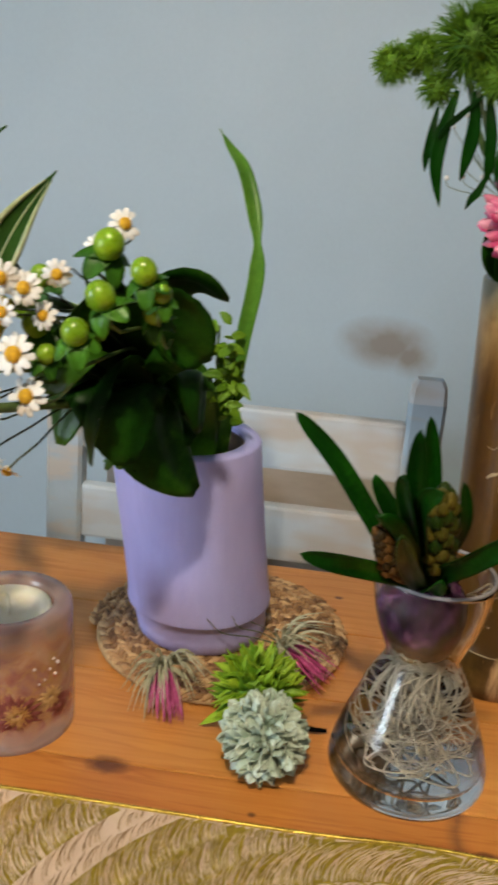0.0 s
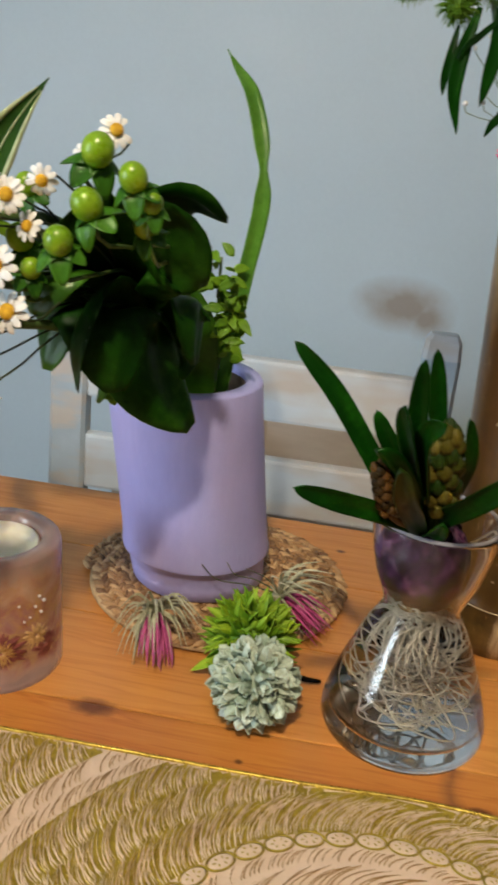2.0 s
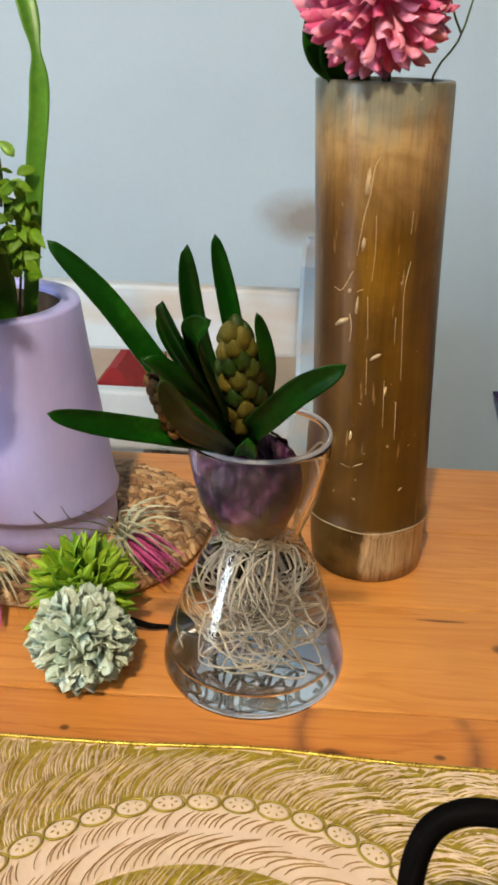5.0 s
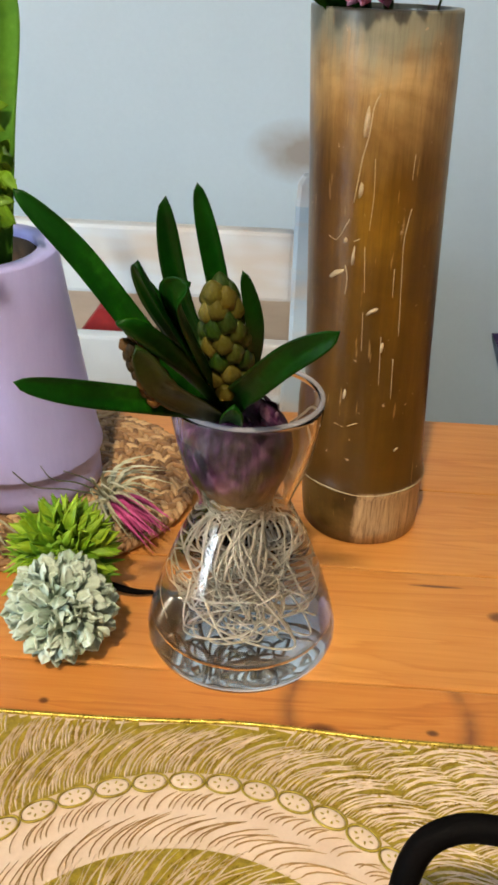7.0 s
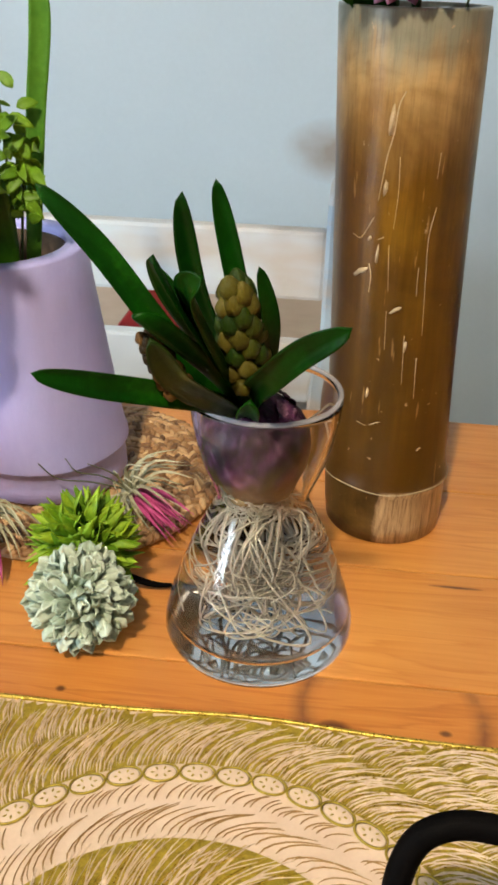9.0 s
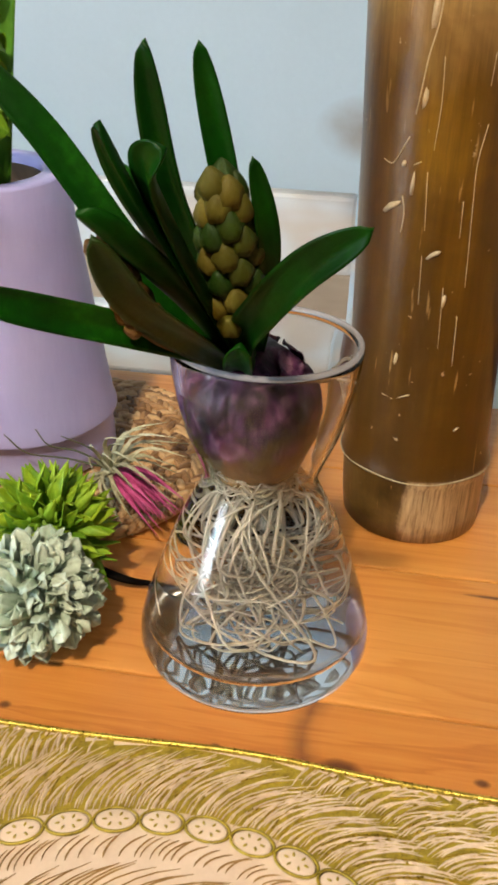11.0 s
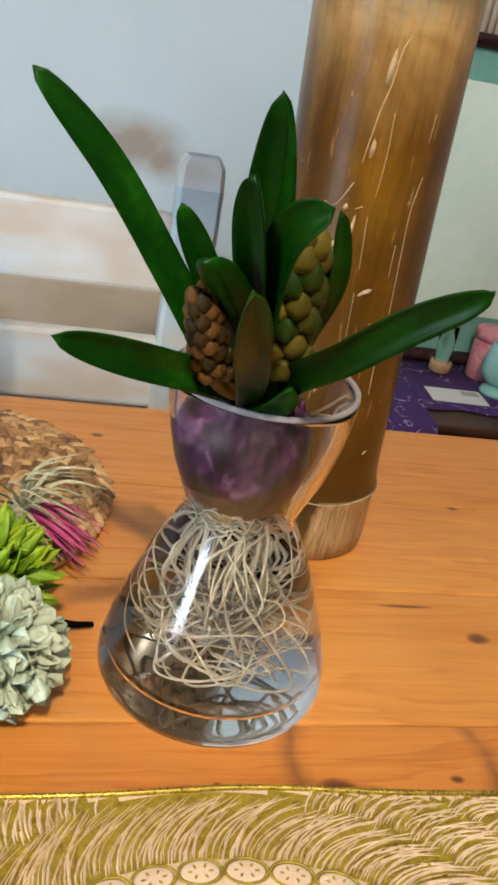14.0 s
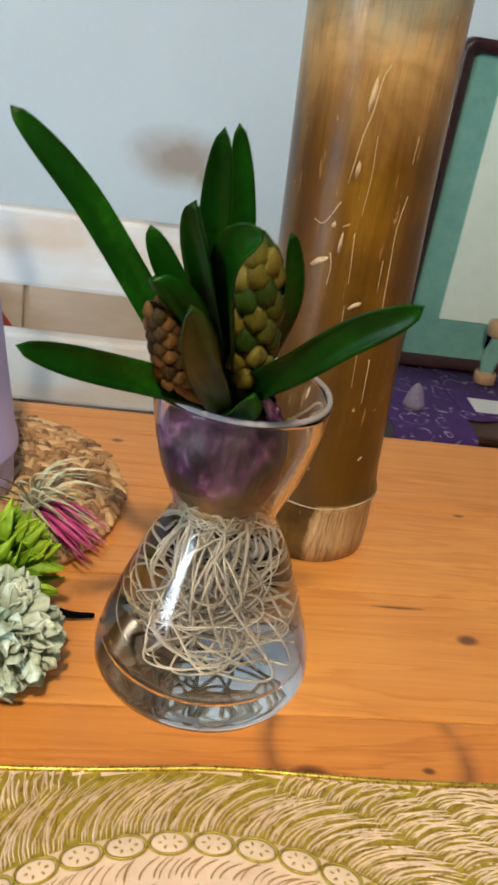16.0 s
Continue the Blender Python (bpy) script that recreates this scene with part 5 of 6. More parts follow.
# ---- air plants ----
def air_plant(at, out, seed, n=84):
    at, out = Vector(at), Vector(out).normalized()
    rnd = random.Random(seed)
    ob = thing("air_plant", at, "small silvery air plant blushing pink at its heart", "air plant", "air plants by the coaster")
    part("heart", ball(bmesh.new(), at, 0.005, (1, 1, 1.3), 10, 8, turn=aimed(out)), M_AIR_LEAF, ob)
    for i in range(n):
        pink = i % 5 < 2
        spread = rnd.uniform(0.05, 0.5) if pink else rnd.uniform(0.5, 1.9)
        a = rnd.uniform(0, 2 * math.pi)
        d = turned(out, (math.sin(spread) * math.cos(a), math.sin(spread) * math.sin(a), math.cos(spread)))
        L = rnd.uniform(0.028, 0.044) if pink else rnd.uniform(0.026, 0.044)
        mid, tip = at + d * L * 0.5 + Vector((0, 0, 0.003)), at + (d * 0.75 + out * 0.35).normalized() * L
        for q in (mid, tip):
            q.z = max(q.z, 0.7525 + rnd.uniform(0, 0.002))
        part("leaf", blade(bmesh.new(), [at, mid, tip], 0.0040 if pink else 0.0033, (0, -0.4, 1), lambda k: 1.02 - k, 0.5, 0.0003, 8, 3), M_AIR_PINK if pink else M_AIR_LEAF, ob)
    return ob


air_plant((-0.066, 0.487, 0.777), (0.28, -0.85, -0.62), 5)
air_plant((0.012, 0.522, 0.780), (0.85, -0.5, -0.18), 8)

# thin dark strands from the right plant, running left before the vase
strand_plant = bpy.data.objects["air_plant.001"]
for pts in ([(0.008, 0.522, 0.783), (-0.012, 0.523, 0.785), (-0.032, 0.522, 0.786), (-0.043, 0.521, 0.796)], [(0.008, 0.522, 0.785), (-0.006, 0.523, 0.790), (-0.02, 0.522, 0.792), (-0.026, 0.521, 0.801)], [(0.01, 0.522, 0.786), (0.0, 0.523, 0.793), (-0.013, 0.522, 0.798)]):
    part("tendril", tube(bmesh.new(), pts, 0.0006, 0.00025, n=16, seg=5), M_STEM_DARK, strand_plant, "thin dark strand in front of the lilac vase")

# ---- silk pompom flowers ----
round_tip = lambda k: (0.4 + 0.6 * min(1, k * 1.3)) * max(0.0, 1 - max(0, (k - 0.72) / 0.28) ** 3) ** 0.5 + 0.12
sharp_tip = lambda k: (0.6 + 0.4 * min(1, k * 2)) * (1 - max(0, (k - 0.45) / 0.55) ** 1.5) + 0.03


def pompom(name, at, R, material, label, count, shape, width, length, face, squash=1.0, seed=0):
    at = Vector(at)
    rnd = random.Random(seed)
    ob = thing(name, (at.x, at.y, 0.7502), label, "silk flower", "silk flowers on the table")
    part("core", ball(bmesh.new(), at, R * 0.55, (1, 1, squash), 12, 8), material, ob)
    meshes = [shared("petal", blade(bmesh.new(), [(0, 0, 0.35 * R), (0.05 * R * k, 0, 0.7 * R), (0.22 * R * k, 0, R)], width, (1, 0, 0), shape, 0.3 if shape is round_tip else 0.5, 0.0003, 10, 6, ruffle=0.26 if shape is round_tip else 0.1, seed=k * 3), material) for k in ((-0.9, 0.4, 1.5) if shape is round_tip else (-1.0, 0.4, 1.4))]
    for d in globe(count, seed):
        if at.z + d.z * R * squash < 0.7515 and d.z < -0.75:
            continue
        d = (d + Vector((rnd.uniform(-0.1, 0.1), rnd.uniform(-0.1, 0.1), rnd.uniform(-0.1, 0.1)))).normalized()
        s = length * rnd.uniform(0.88, 1.08)
        low = at.z + d.z * R * squash * s
        if low < 0.7508 and d.z < 0:
            s *= max(0.3, (at.z - 0.7508) / (R * squash * -d.z) / s)
        piece("petal", rnd.choice(meshes), ob, Matrix.Translation(at) @ Matrix.Diagonal((1, 1, squash, 1)) @ aimed(d) @ Matrix.Rotation(rnd.uniform(0, 6.28), 4, "Z") @ Matrix.Scale(s, 4))
    return ob


mint = pompom("mint_pompom_flower", (0.009, 0.430, 0.7765), 0.0268, M_MINT, "pale mint silk pompom flower lying on the table", 298, round_tip, 0.0064, 1.0, None, 0.97, 1)
lime = pompom("lime_pompom_flower", (0.000, 0.468, 0.782), 0.0285, M_LIME, "bright lime silk pompom flower lying on the table", 285, sharp_tip, 0.0058, 1.08, None, 0.95, 2)
part("pick", tube(bmesh.new(), [(0.012, 0.468, 0.765), (0.034, 0.471, 0.7556), (0.047, 0.474, 0.7532)], 0.0026, 0.0012, seg=8), M_BLACK, lime, "black plastic pick")
for dx, dz in ((0.024, -0.002), (0.022, 0.006), (-0.028, -0.005)):
    part("calyx_leaf", blade(bmesh.new(), [(0.0, 0.47, 0.768), (dx * 0.7, 0.466, 0.766 + dz), (dx * 1.25, 0.462, 0.758 + dz)], 0.010, (0, -0.3, 1), oval, 0.3, 0.0004, 9, 5), M_LIME, lime)

# ---- candle ----
CA = (-0.157, 0.447, 0.7503)
candle = thing("gel_candle", CA, "rosy see-through candle with dried flowers set inside it", "candle")
body = part("gel_body", lathe(bmesh.new(), [(0.0385, 0.0), (0.0412, 0.0012), (0.0413, 0.006), (0.0405, 0.035), (0.0393, 0.070), (0.0390, 0.083), (0.0380, 0.0855), (0.0285, 0.0858), (0.0275, 0.0845), (0.0268, 0.074), (0.0255, 0.072), (0.002, 0.0718)], CA, 72, wob=0.012), M_GEL, candle, "rosy translucent gel")
body.visible_shadow = False
part("wax_core", lathe(bmesh.new(), [(0.018, 0.02), (0.022, 0.024), (0.0235, 0.040), (0.0235, 0.062), (0.0225, 0.0705), (0.004, 0.0715)], CA, 56, wob=0.05), M_WAX_PEACH, candle, "peach wax core")
part("wax_pool", lathe(bmesh.new(), [(0.0258, 0.0722), (0.0262, 0.0815), (0.0252, 0.0822), (0.0235, 0.0765), (0.018, 0.0752), (0.002, 0.0750)], CA, 48), M_WAX, candle, "ivory wax in the hollow top")
part("wick", tube(bmesh.new(), [(CA[0], CA[1], CA[2] + 0.074), (CA[0] + 0.0006, CA[1], CA[2] + 0.083), (CA[0] - 0.0004, CA[1], CA[2] + 0.091)], 0.0007, seg=6), M_WAX, candle)
rnd = random.Random(21)
# angle round the candle, height, size, petals in a row, material
DRIED = [(-63, 0.030, 0.0160, 34, M_DRIED), (-62, 0.029, 0.0095, 28, M_DRIED_GOLD), (-67, 0.026, 0.0055, 18, M_DRIED_WHITE), (-97, 0.037, 0.0090, 26, M_DRIED_GOLD), (-110, 0.020, 0.0080, 11, M_DRIED_WHITE), (-134, 0.034, 0.0100, 26, M_DRIED), (-132, 0.031, 0.0060, 20, M_DRIED_GOLD),
         (-32, 0.036, 0.0090, 24, M_DRIED_GOLD), (-22, 0.027, 0.0100, 26, M_DRIED), (-155, 0.028, 0.0085, 22, M_DRIED_GOLD)]
for deg, z, size, n, mtl in DRIED:
    a = radians(deg)
    r = 0.0411 if mtl is M_DRIED_GOLD else 0.0407
    c = Vector((CA[0] + r * math.cos(a), CA[1] + r * math.sin(a), CA[2] + z))
    out = Vector((math.cos(a), math.sin(a), 0))
    bm = bmesh.new()
    for i in range(n):
        t = 2 * math.pi * i / n + rnd.uniform(-0.15, 0.15)
        d = turned(out, (math.cos(t), math.sin(t), 0.0))
        reach = size * rnd.uniform(0.75, 1.1)
        sink = reach * reach / 0.085
        blade(bm, [c + d * 0.001, c + d * reach * 0.55 - out * sink * 0.2 * abs(math.cos(t)), c + d * reach - out * sink * 0.8 * abs(math.cos(t))], size * (0.7 if n < 12 else 0.24), out, oval, 0.3, 0.0002, 6, 3, ruffle=0.2, seed=i)
    part("dried_flower", bm, mtl, candle)
for k in range(14):
    a, z = radians(rnd.choice((-118, -100, -40, -28)) + rnd.uniform(-7, 7)), rnd.uniform(0.04, 0.062)
    part("dried_bead", ball(bmesh.new(), (CA[0] + 0.0406 * math.cos(a), CA[1] + 0.0406 * math.sin(a), CA[2] + z), rnd.uniform(0.0007, 0.0013), u=7, v=5), M_DRIED_WHITE, candle)

# ---- bamboo vase and its flowers ----
BV = (0.163, 0.571, 0.7503)
BLEAN = (-0.040, 0.0)
bamboo = thing("bamboo_vase", BV, "tall varnished brown bamboo vase with pale scratches", "vase")
part("outer_wall", lathe(bmesh.new(), [(0.031, 0.0), (0.0355, 0.0005), (0.0365, 0.012), (0.0370, 0.0325), (0.0384, 0.0355), (0.0386, 0.0375), (0.0374, 0.0395), (0.0366, 0.05), (0.0360, 0.12), (0.0360, 0.20), (0.0368, 0.29), (0.0366, 0.2915), (0.0312, 0.2915), (0.031, 0.289), (0.0305, 0.1), (0.004, 0.09)], BV, 72, BLEAN, wob=0.012, seed=4), M_BAMBOO, bamboo)
node = bmesh.new()
tube(node, [(BV[0] + BLEAN[0] * 0.037 + 0.0384 * math.cos(t), BV[1] + 0.0384 * math.sin(t), BV[2] + 0.0372 + 0.0005 * math.sin(5 * t)) for t in (2 * math.pi * k / 40 for k in range(41))], 0.00045, n=120, seg=5)
part("node_ring", node, M_BAMBOO_CUT, bamboo, "pale ridge of the bamboo node")


def on_bamboo(angle, z):
    r = 0.0364
    return Vector((BV[0] + BLEAN[0] * z + r * math.cos(angle), BV[1] + r * math.sin(angle), BV[2] + z))


SCARS = [(-104, 0.243, 0.0014, 0.0075), (-106, 0.212, 0.0011, 0.0040), (-124, 0.168, 0.0042, 0.0022), (-92, 0.150, 0.0030, 0.0016), (-117, 0.186, 0.0010, 0.0014), (-110, 0.178, 0.0008, 0.0050),
         (-112, 0.100, 0.0008, 0.003), (-104, 0.082, 0.0030, 0.0006), (-82, 0.130, 0.0008, 0.0030), (-62, 0.066, 0.0013, 0.0008)]
SCRATCHES = [([(-95.0, 0.2567), (-99.3, 0.2502), (-101.8, 0.2382), (-106.0, 0.2273), (-108.7, 0.2165), (-111.4, 0.2056)], 0.0007),
             ([(-96.3, 0.2273), (-95.9, 0.2099), (-98.0, 0.1925)], 0.00035),
             ([(-64.9, 0.2034), (-69.4, 0.1882), (-69.3, 0.1708), (-68.6, 0.1512), (-68.2, 0.136)], 0.00035),
             ([(-64.9, 0.2295), (-66.3, 0.2175)], 0.0003),
             ([(-114.3, 0.1969), (-124.5, 0.186), (-133.3, 0.1864)], 0.0005),
             ([(-105.3, 0.1877), (-110.3, 0.186)], 0.0005),
             ([(-116.5, 0.173), (-114.4, 0.1664), (-115.6, 0.1577)], 0.0006),
             ([(-100.8, 0.1838), (-99.3, 0.1599)], 0.00035),
             ([(-75.9, 0.173), (-76.0, 0.1577)], 0.00035),
             ([(-83.4, 0.136), (-82.9, 0.1077)], 0.0003),
             ([(-71.5, 0.1229), (-71.2, 0.099)], 0.0004),
             ([(-99.6, 0.149), (-99.2, 0.1273)], 0.0003),
             ([(-120.6, 0.0805), (-111.8, 0.0794)], 0.0004),
             ([(-125.3, 0.0577), (-123.6, 0.0424)], 0.0003)]
for line, wide in SCRATCHES:
    pts = [on_bamboo(radians(deg), z) for deg, z in line]
    part("scratch", tube(bmesh.new(), pts, wide * 0.6, wide * 0.4, n=5 * len(pts), seg=5), M_SCAR, bamboo)
for deg, z, wide, tall in SCARS:
    a = radians(deg)
    out = Vector((math.cos(a), math.sin(a), 0))
    side = Vector((-out.y, out.x, 0))
    c = on_bamboo(a, z) + out * 0.0002
    tilt = 0.25 * wide
    loops = [[c + side * (wide * math.cos(t)) + UP * (tall * math.sin(t)) * (1 + 0.22 * math.sin(3.1 * t + deg)) + side * (tilt * math.sin(t)) + out * h + UP * (0.5 * wide * math.cos(t) if wide > tall else 0) for t in (2 * math.pi * i / 9 for i in range(9))] for h in (-0.0006, 0.00005)]
    part("scar", rings(bmesh.new(), loops), M_SCAR, bamboo)

BR = Vector((BV[0] + BLEAN[0] * 0.29, BV[1], BV[2] + 0.2915))
MC, MR = Vector((0.1435, 0.545, 1.0835)), 0.0375
mum = thing("chrysanthemum", BR - Vector((0, 0, 0.05)), "large pink chrysanthemum with an orange heart in the bamboo vase", "flower")
part("stem", tube(bmesh.new(), [BR - Vector((0, 0, 0.05)), BR + Vector((0.0, 0.0, 0.005)), MC], 0.0026, seg=8), M_STEM, mum)
part("core", ball(bmesh.new(), MC, 0.016), M_MUM, mum)
facing = Vector((-0.05, -0.72, 0.69)).normalized()
petals = [shared("mum_petal", blade(bmesh.new(), [(0, 0, 0.006), (0.0006, 0, 0.018), (-0.001 + 0.002 * k, 0, 0.030), (-0.004 + 0.004 * k, 0, 0.0385)], 0.0060, (1, 0, 0), lambda u: (0.4 + 0.6 * min(1, 2 * u)) * math.sqrt(max(0.0, 1 - max(0, (u - 0.7) / 0.3) ** 2.4)) + 0.03, 0.75, 0.0003, 10, 4), M_MUM) for k in (0, 1, 2)]
inner_petal = shared("mum_heart_petal", blade(bmesh.new(), [(0, 0, 0.008), (0.0004, 0, 0.02), (-0.001, 0, 0.031)], 0.0045, (1, 0, 0), lambda u: 1 - 0.8 * u ** 2, 0.8, 0.0003, 8, 3), M_MUM_CORE)
rnd = random.Random(9)
for i, d in enumerate(globe(330, 0.4)):
    d = turned(facing, d)
    ang = d.angle(facing)
    if ang > 2.6:
        continue
    d = (d + Vector((rnd.uniform(-0.12, 0.12), rnd.uniform(-0.12, 0.12), rnd.uniform(-0.12, 0.12)))).normalized()
    if ang > 1.1:
        d = (d + Vector((0, 0, -0.18))).normalized()
    axis = aimed(d)
    q = facing - d * facing.dot(d)
    local = axis.to_3x3().inverted() @ q
    spin = math.atan2(local.y, local.x) if q.length > 1e-3 else rnd.uniform(0, 6)
    m = Matrix.Translation(MC) @ axis @ Matrix.Rotation(spin + math.pi + rnd.uniform(-0.3, 0.3), 4, "Z") @ Matrix.Scale(rnd.uniform(0.86, 1.08) * (0.94 if ang < 1.2 else 1.05), 4)
    piece("petal", inner_petal if ang < 0.5 else rnd.choice(petals), mum, m)

tail = thing("green_carnation", BR - Vector((0, 0, 0.05)), "cluster of fuzzy green flower heads in the bamboo vase", "flower")
part("stem", tube(bmesh.new(), [BR - Vector((0, 0, 0.05)), BR + Vector((-0.018, 0.0, 0.03)), (0.10, 0.56, 1.12), (0.085, 0.56, 1.16)], 0.002, seg=7), M_STEM, tail)
for c, r, n in (((0.041, 0.56, 1.162), 0.0135, 330), ((0.058, 0.565, 1.169), 0.0145, 330), ((0.086, 0.56, 1.176), 0.026, 800), ((0.108, 0.56, 1.197), 0.026, 700), ((0.068, 0.556, 1.15), 0.012, 240), ((0.102, 0.555, 1.158), 0.016, 330)):
    bm = bmesh.new()
    c = Vector(c)
    ball(bm, c, r * 0.6, u=10, v=7)
    for d in globe(n):
        d = (d + Vector((rnd.uniform(-0.3, 0.3), rnd.uniform(-0.3, 0.3), rnd.uniform(-0.3, 0.3)))).normalized()
        L = r * rnd.uniform(0.85, 1.12)
        blade(bm, [c + d * r * 0.5, c + d * L * 0.8 + Vector((0, 0, 0.001)), c + d * L + Vector((rnd.uniform(-1, 1), rnd.uniform(-1, 1), rnd.uniform(-1, 0.4))) * 0.002], 0.0013, (0.3, -1, 0.4), lambda k: 1 - 0.9 * k, 0.2, 0.0002, 4, 2)
    part("fuzzy_head", bm, M_MOSS, tail, "fuzzy green head")
hang = thing("willow_spray", BR - Vector((0, 0, 0.05)), "spray of hanging narrow green leaves in the bamboo vase", "branch")
part("stem", tube(bmesh.new(), [BR - Vector((0, 0, 0.05)), BR + Vector((-0.022, -0.004, 0.03)), (0.108, 0.555, 1.11), (0.092, 0.553, 1.15)], 0.0016, seg=6), M_STEM_DARK, hang)
for pts, w in (([(0.080, 0.556, 1.15), (0.074, 0.552, 1.125), (0.073, 0.55, 1.105), (0.0785, 0.552, 1.083)], 0.0088), ([(0.09, 0.553, 1.15), (0.092, 0.552, 1.13), (0.0905, 0.552, 1.115), (0.0885, 0.553, 1.099)], 0.0085), ([(0.098, 0.556, 1.15), (0.102, 0.552, 1.13), (0.104, 0.552, 1.11), (0.104, 0.555, 1.098)], 0.007),
               ([(0.112, 0.556, 1.15), (0.114, 0.552, 1.13), (0.111, 0.552, 1.115), (0.109, 0.553, 1.10)], 0.008), ([(0.07, 0.556, 1.14), (0.068, 0.552, 1.125), (0.0665, 0.552, 1.112), (0.067, 0.553, 1.103)], 0.005), ([(0.095, 0.55, 1.148), (0.082, 0.55, 1.135), (0.075, 0.55, 1.128), (0.07, 0.553, 1.115)], 0.004),
               ([(0.12, 0.556, 1.16), (0.124, 0.552, 1.14), (0.126, 0.552, 1.13), (0.124, 0.553, 1.12)], 0.007), ([(0.105, 0.556, 1.105), (0.100, 0.552, 1.094), (0.097, 0.552, 1.09), (0.094, 0.553, 1.083)], 0.005), ([(0.132, 0.56, 1.04), (0.118, 0.553, 1.052), (0.114, 0.553, 1.066), (0.118, 0.556, 1.085)], 0.017), ([(0.143, 0.56, 1.03), (0.127, 0.553, 1.045), (0.122, 0.551, 1.055), (0.12, 0.553, 1.07)], 0.016)):
    part("leaf", blade(bmesh.new(), pts, w, (0.1, -1, 0.1), lambda k: math.sin(math.pi * min(1, 0.08 + 0.92 * k)) ** 0.8 + 0.02, 0.3, 0.0004, 14, 5), M_DARK_LEAF if w > 0.012 else M_HYACINTH, hang)
breath = thing("baby_breath", BR - Vector((0, 0, 0.05)), "thin branching stems with tiny white flowers in the bamboo vase", "flower")
bm, heads = bmesh.new(), []
for pts in ([(0.17, 0.57, 1.0), (0.1755, 0.57, 1.043), (0.188, 0.57, 1.064), (0.196, 0.57, 1.105), (0.202, 0.57, 1.15)], [(0.188, 0.57, 1.064), (0.183, 0.57, 1.074), (0.179, 0.57, 1.09), (0.178, 0.57, 1.13)], [(0.193, 0.57, 1.09), (0.19, 0.57, 1.11), (0.184, 0.57, 1.14)]):
    tube(bm, pts, 0.0007, 0.0004, n=16, seg=5)
    for k in range(6):
        p = Vector(pts[-1]) + Vector((rnd.uniform(-0.012, 0.012), rnd.uniform(-0.01, 0.01), rnd.uniform(-0.03, 0.01)))
        tube(bm, [Vector(pts[-2]), p], 0.0003, seg=4)
        heads.append((p, rnd.uniform(0.0012, 0.002)))
for k in range(26):
    p = Vector((rnd.uniform(0.078, 0.13), rnd.uniform(0.555, 0.575), rnd.uniform(1.095, 1.14)))
    tube(bm, [Vector((0.118, 0.562, 1.09)), p + Vector((0.004, 0, -0.006)), p], 0.00025, seg=4, n=6)
    heads.append((p, rnd.uniform(0.001, 0.0017)))
part("stems", bm, M_STEM, breath)
for p, r in heads:
    part("floret", ball(bmesh.new(), p, r, u=7, v=5), M_WHITE_PETAL, breath, "tiny white floret")

# ---- hyacinth glass ----
GV = (0.097, 0.452, 0.7502)
OUT = [(0.0415, 0.0), (0.0470, 0.0015), (0.0487, 0.006), (0.0483, 0.012), (0.0454, 0.024), (0.0414, 0.036), (0.0365, 0.049), (0.0315, 0.062), (0.0260, 0.073), (0.0228, 0.080), (0.0222, 0.0835), (0.0228, 0.087), (0.0255, 0.094), (0.0295, 0.104), (0.0325, 0.116), (0.0345, 0.128), (0.0352, 0.1360), (0.0352, 0.1379)]
INN = [(0.0329, 0.1379), (0.0327, 0.1360), (0.0317, 0.126), (0.0296, 0.115), (0.0266, 0.104), (0.0228, 0.094), (0.0205, 0.087), (0.0200, 0.0835), (0.0206, 0.080), (0.0238, 0.073), (0.0292, 0.062), (0.0342, 0.049), (0.0388, 0.036), (0.0422, 0.024), (0.0438, 0.016), (0.0415, 0.0125), (0.030, 0.0115), (0.002, 0.011)]
glass = thing("hyacinth_glass", GV, "clear waisted glass bulb vase with a thick base on the table", "vase")
wall_of_glass = part("body", lathe(bmesh.new(), OUT + INN, GV, 96), M_GLASS, glass)
rim = part("rim", lathe(bmesh.new(), [(0.0329, 0.1381), (0.0331, 0.1392), (0.0337, 0.1398), (0.0344, 0.1398), (0.0350, 0.1392), (0.0352, 0.1381)], GV, 96, closed=True), M_RIM, glass, "pale rounded glass rim")
wall_of_glass.visible_shadow = rim.visible_shadow = False
WATER = 0.0800
inn = [(r + 0.0002, z) for r, z in INN[::-1] if z < WATER]
inn[0] = (0.002, inn[0][1] - 0.0002)
water = solid("vase_water", lathe(bmesh.new(), inn + [(0.0208, WATER), (0.002, WATER)], GV, 96), M_WATER, "clear water filling the lower chamber of the glass", "water", at=GV)
water.visible_shadow = False

hya = thing("hyacinth", (GV[0], GV[1], GV[2] + 0.085), "sprouting hyacinth bulb with white roots, dark leaves and closed buds", "plant")
BC = Vector((GV[0] - 0.004, GV[1] - 0.001, GV[2] + 0.108))
part("bulb", lathe(bmesh.new(), [(0.002, -0.024), (0.012, -0.0235), (0.0185, -0.018), (0.0245, -0.006), (0.0262, 0.004), (0.0256, 0.012), (0.0225, 0.0195), (0.0165, 0.0255), (0.0125, 0.0285), (0.010, 0.031), (0.004, 0.032)], BC, 40, (-0.08, -0.12), wob=0.07, seed=2), M_BULB, hya, "glossy purple bulb skin")
part("basal_plate", lathe(bmesh.new(), [(0.002, -0.0270), (0.009, -0.0262), (0.0140, -0.022), (0.0150, -0.019), (0.004, -0.017)], BC, 28, wob=0.15, seed=7), M_BULB_FOOT, hya, "yellowish basal plate")
skin = bmesh.new()
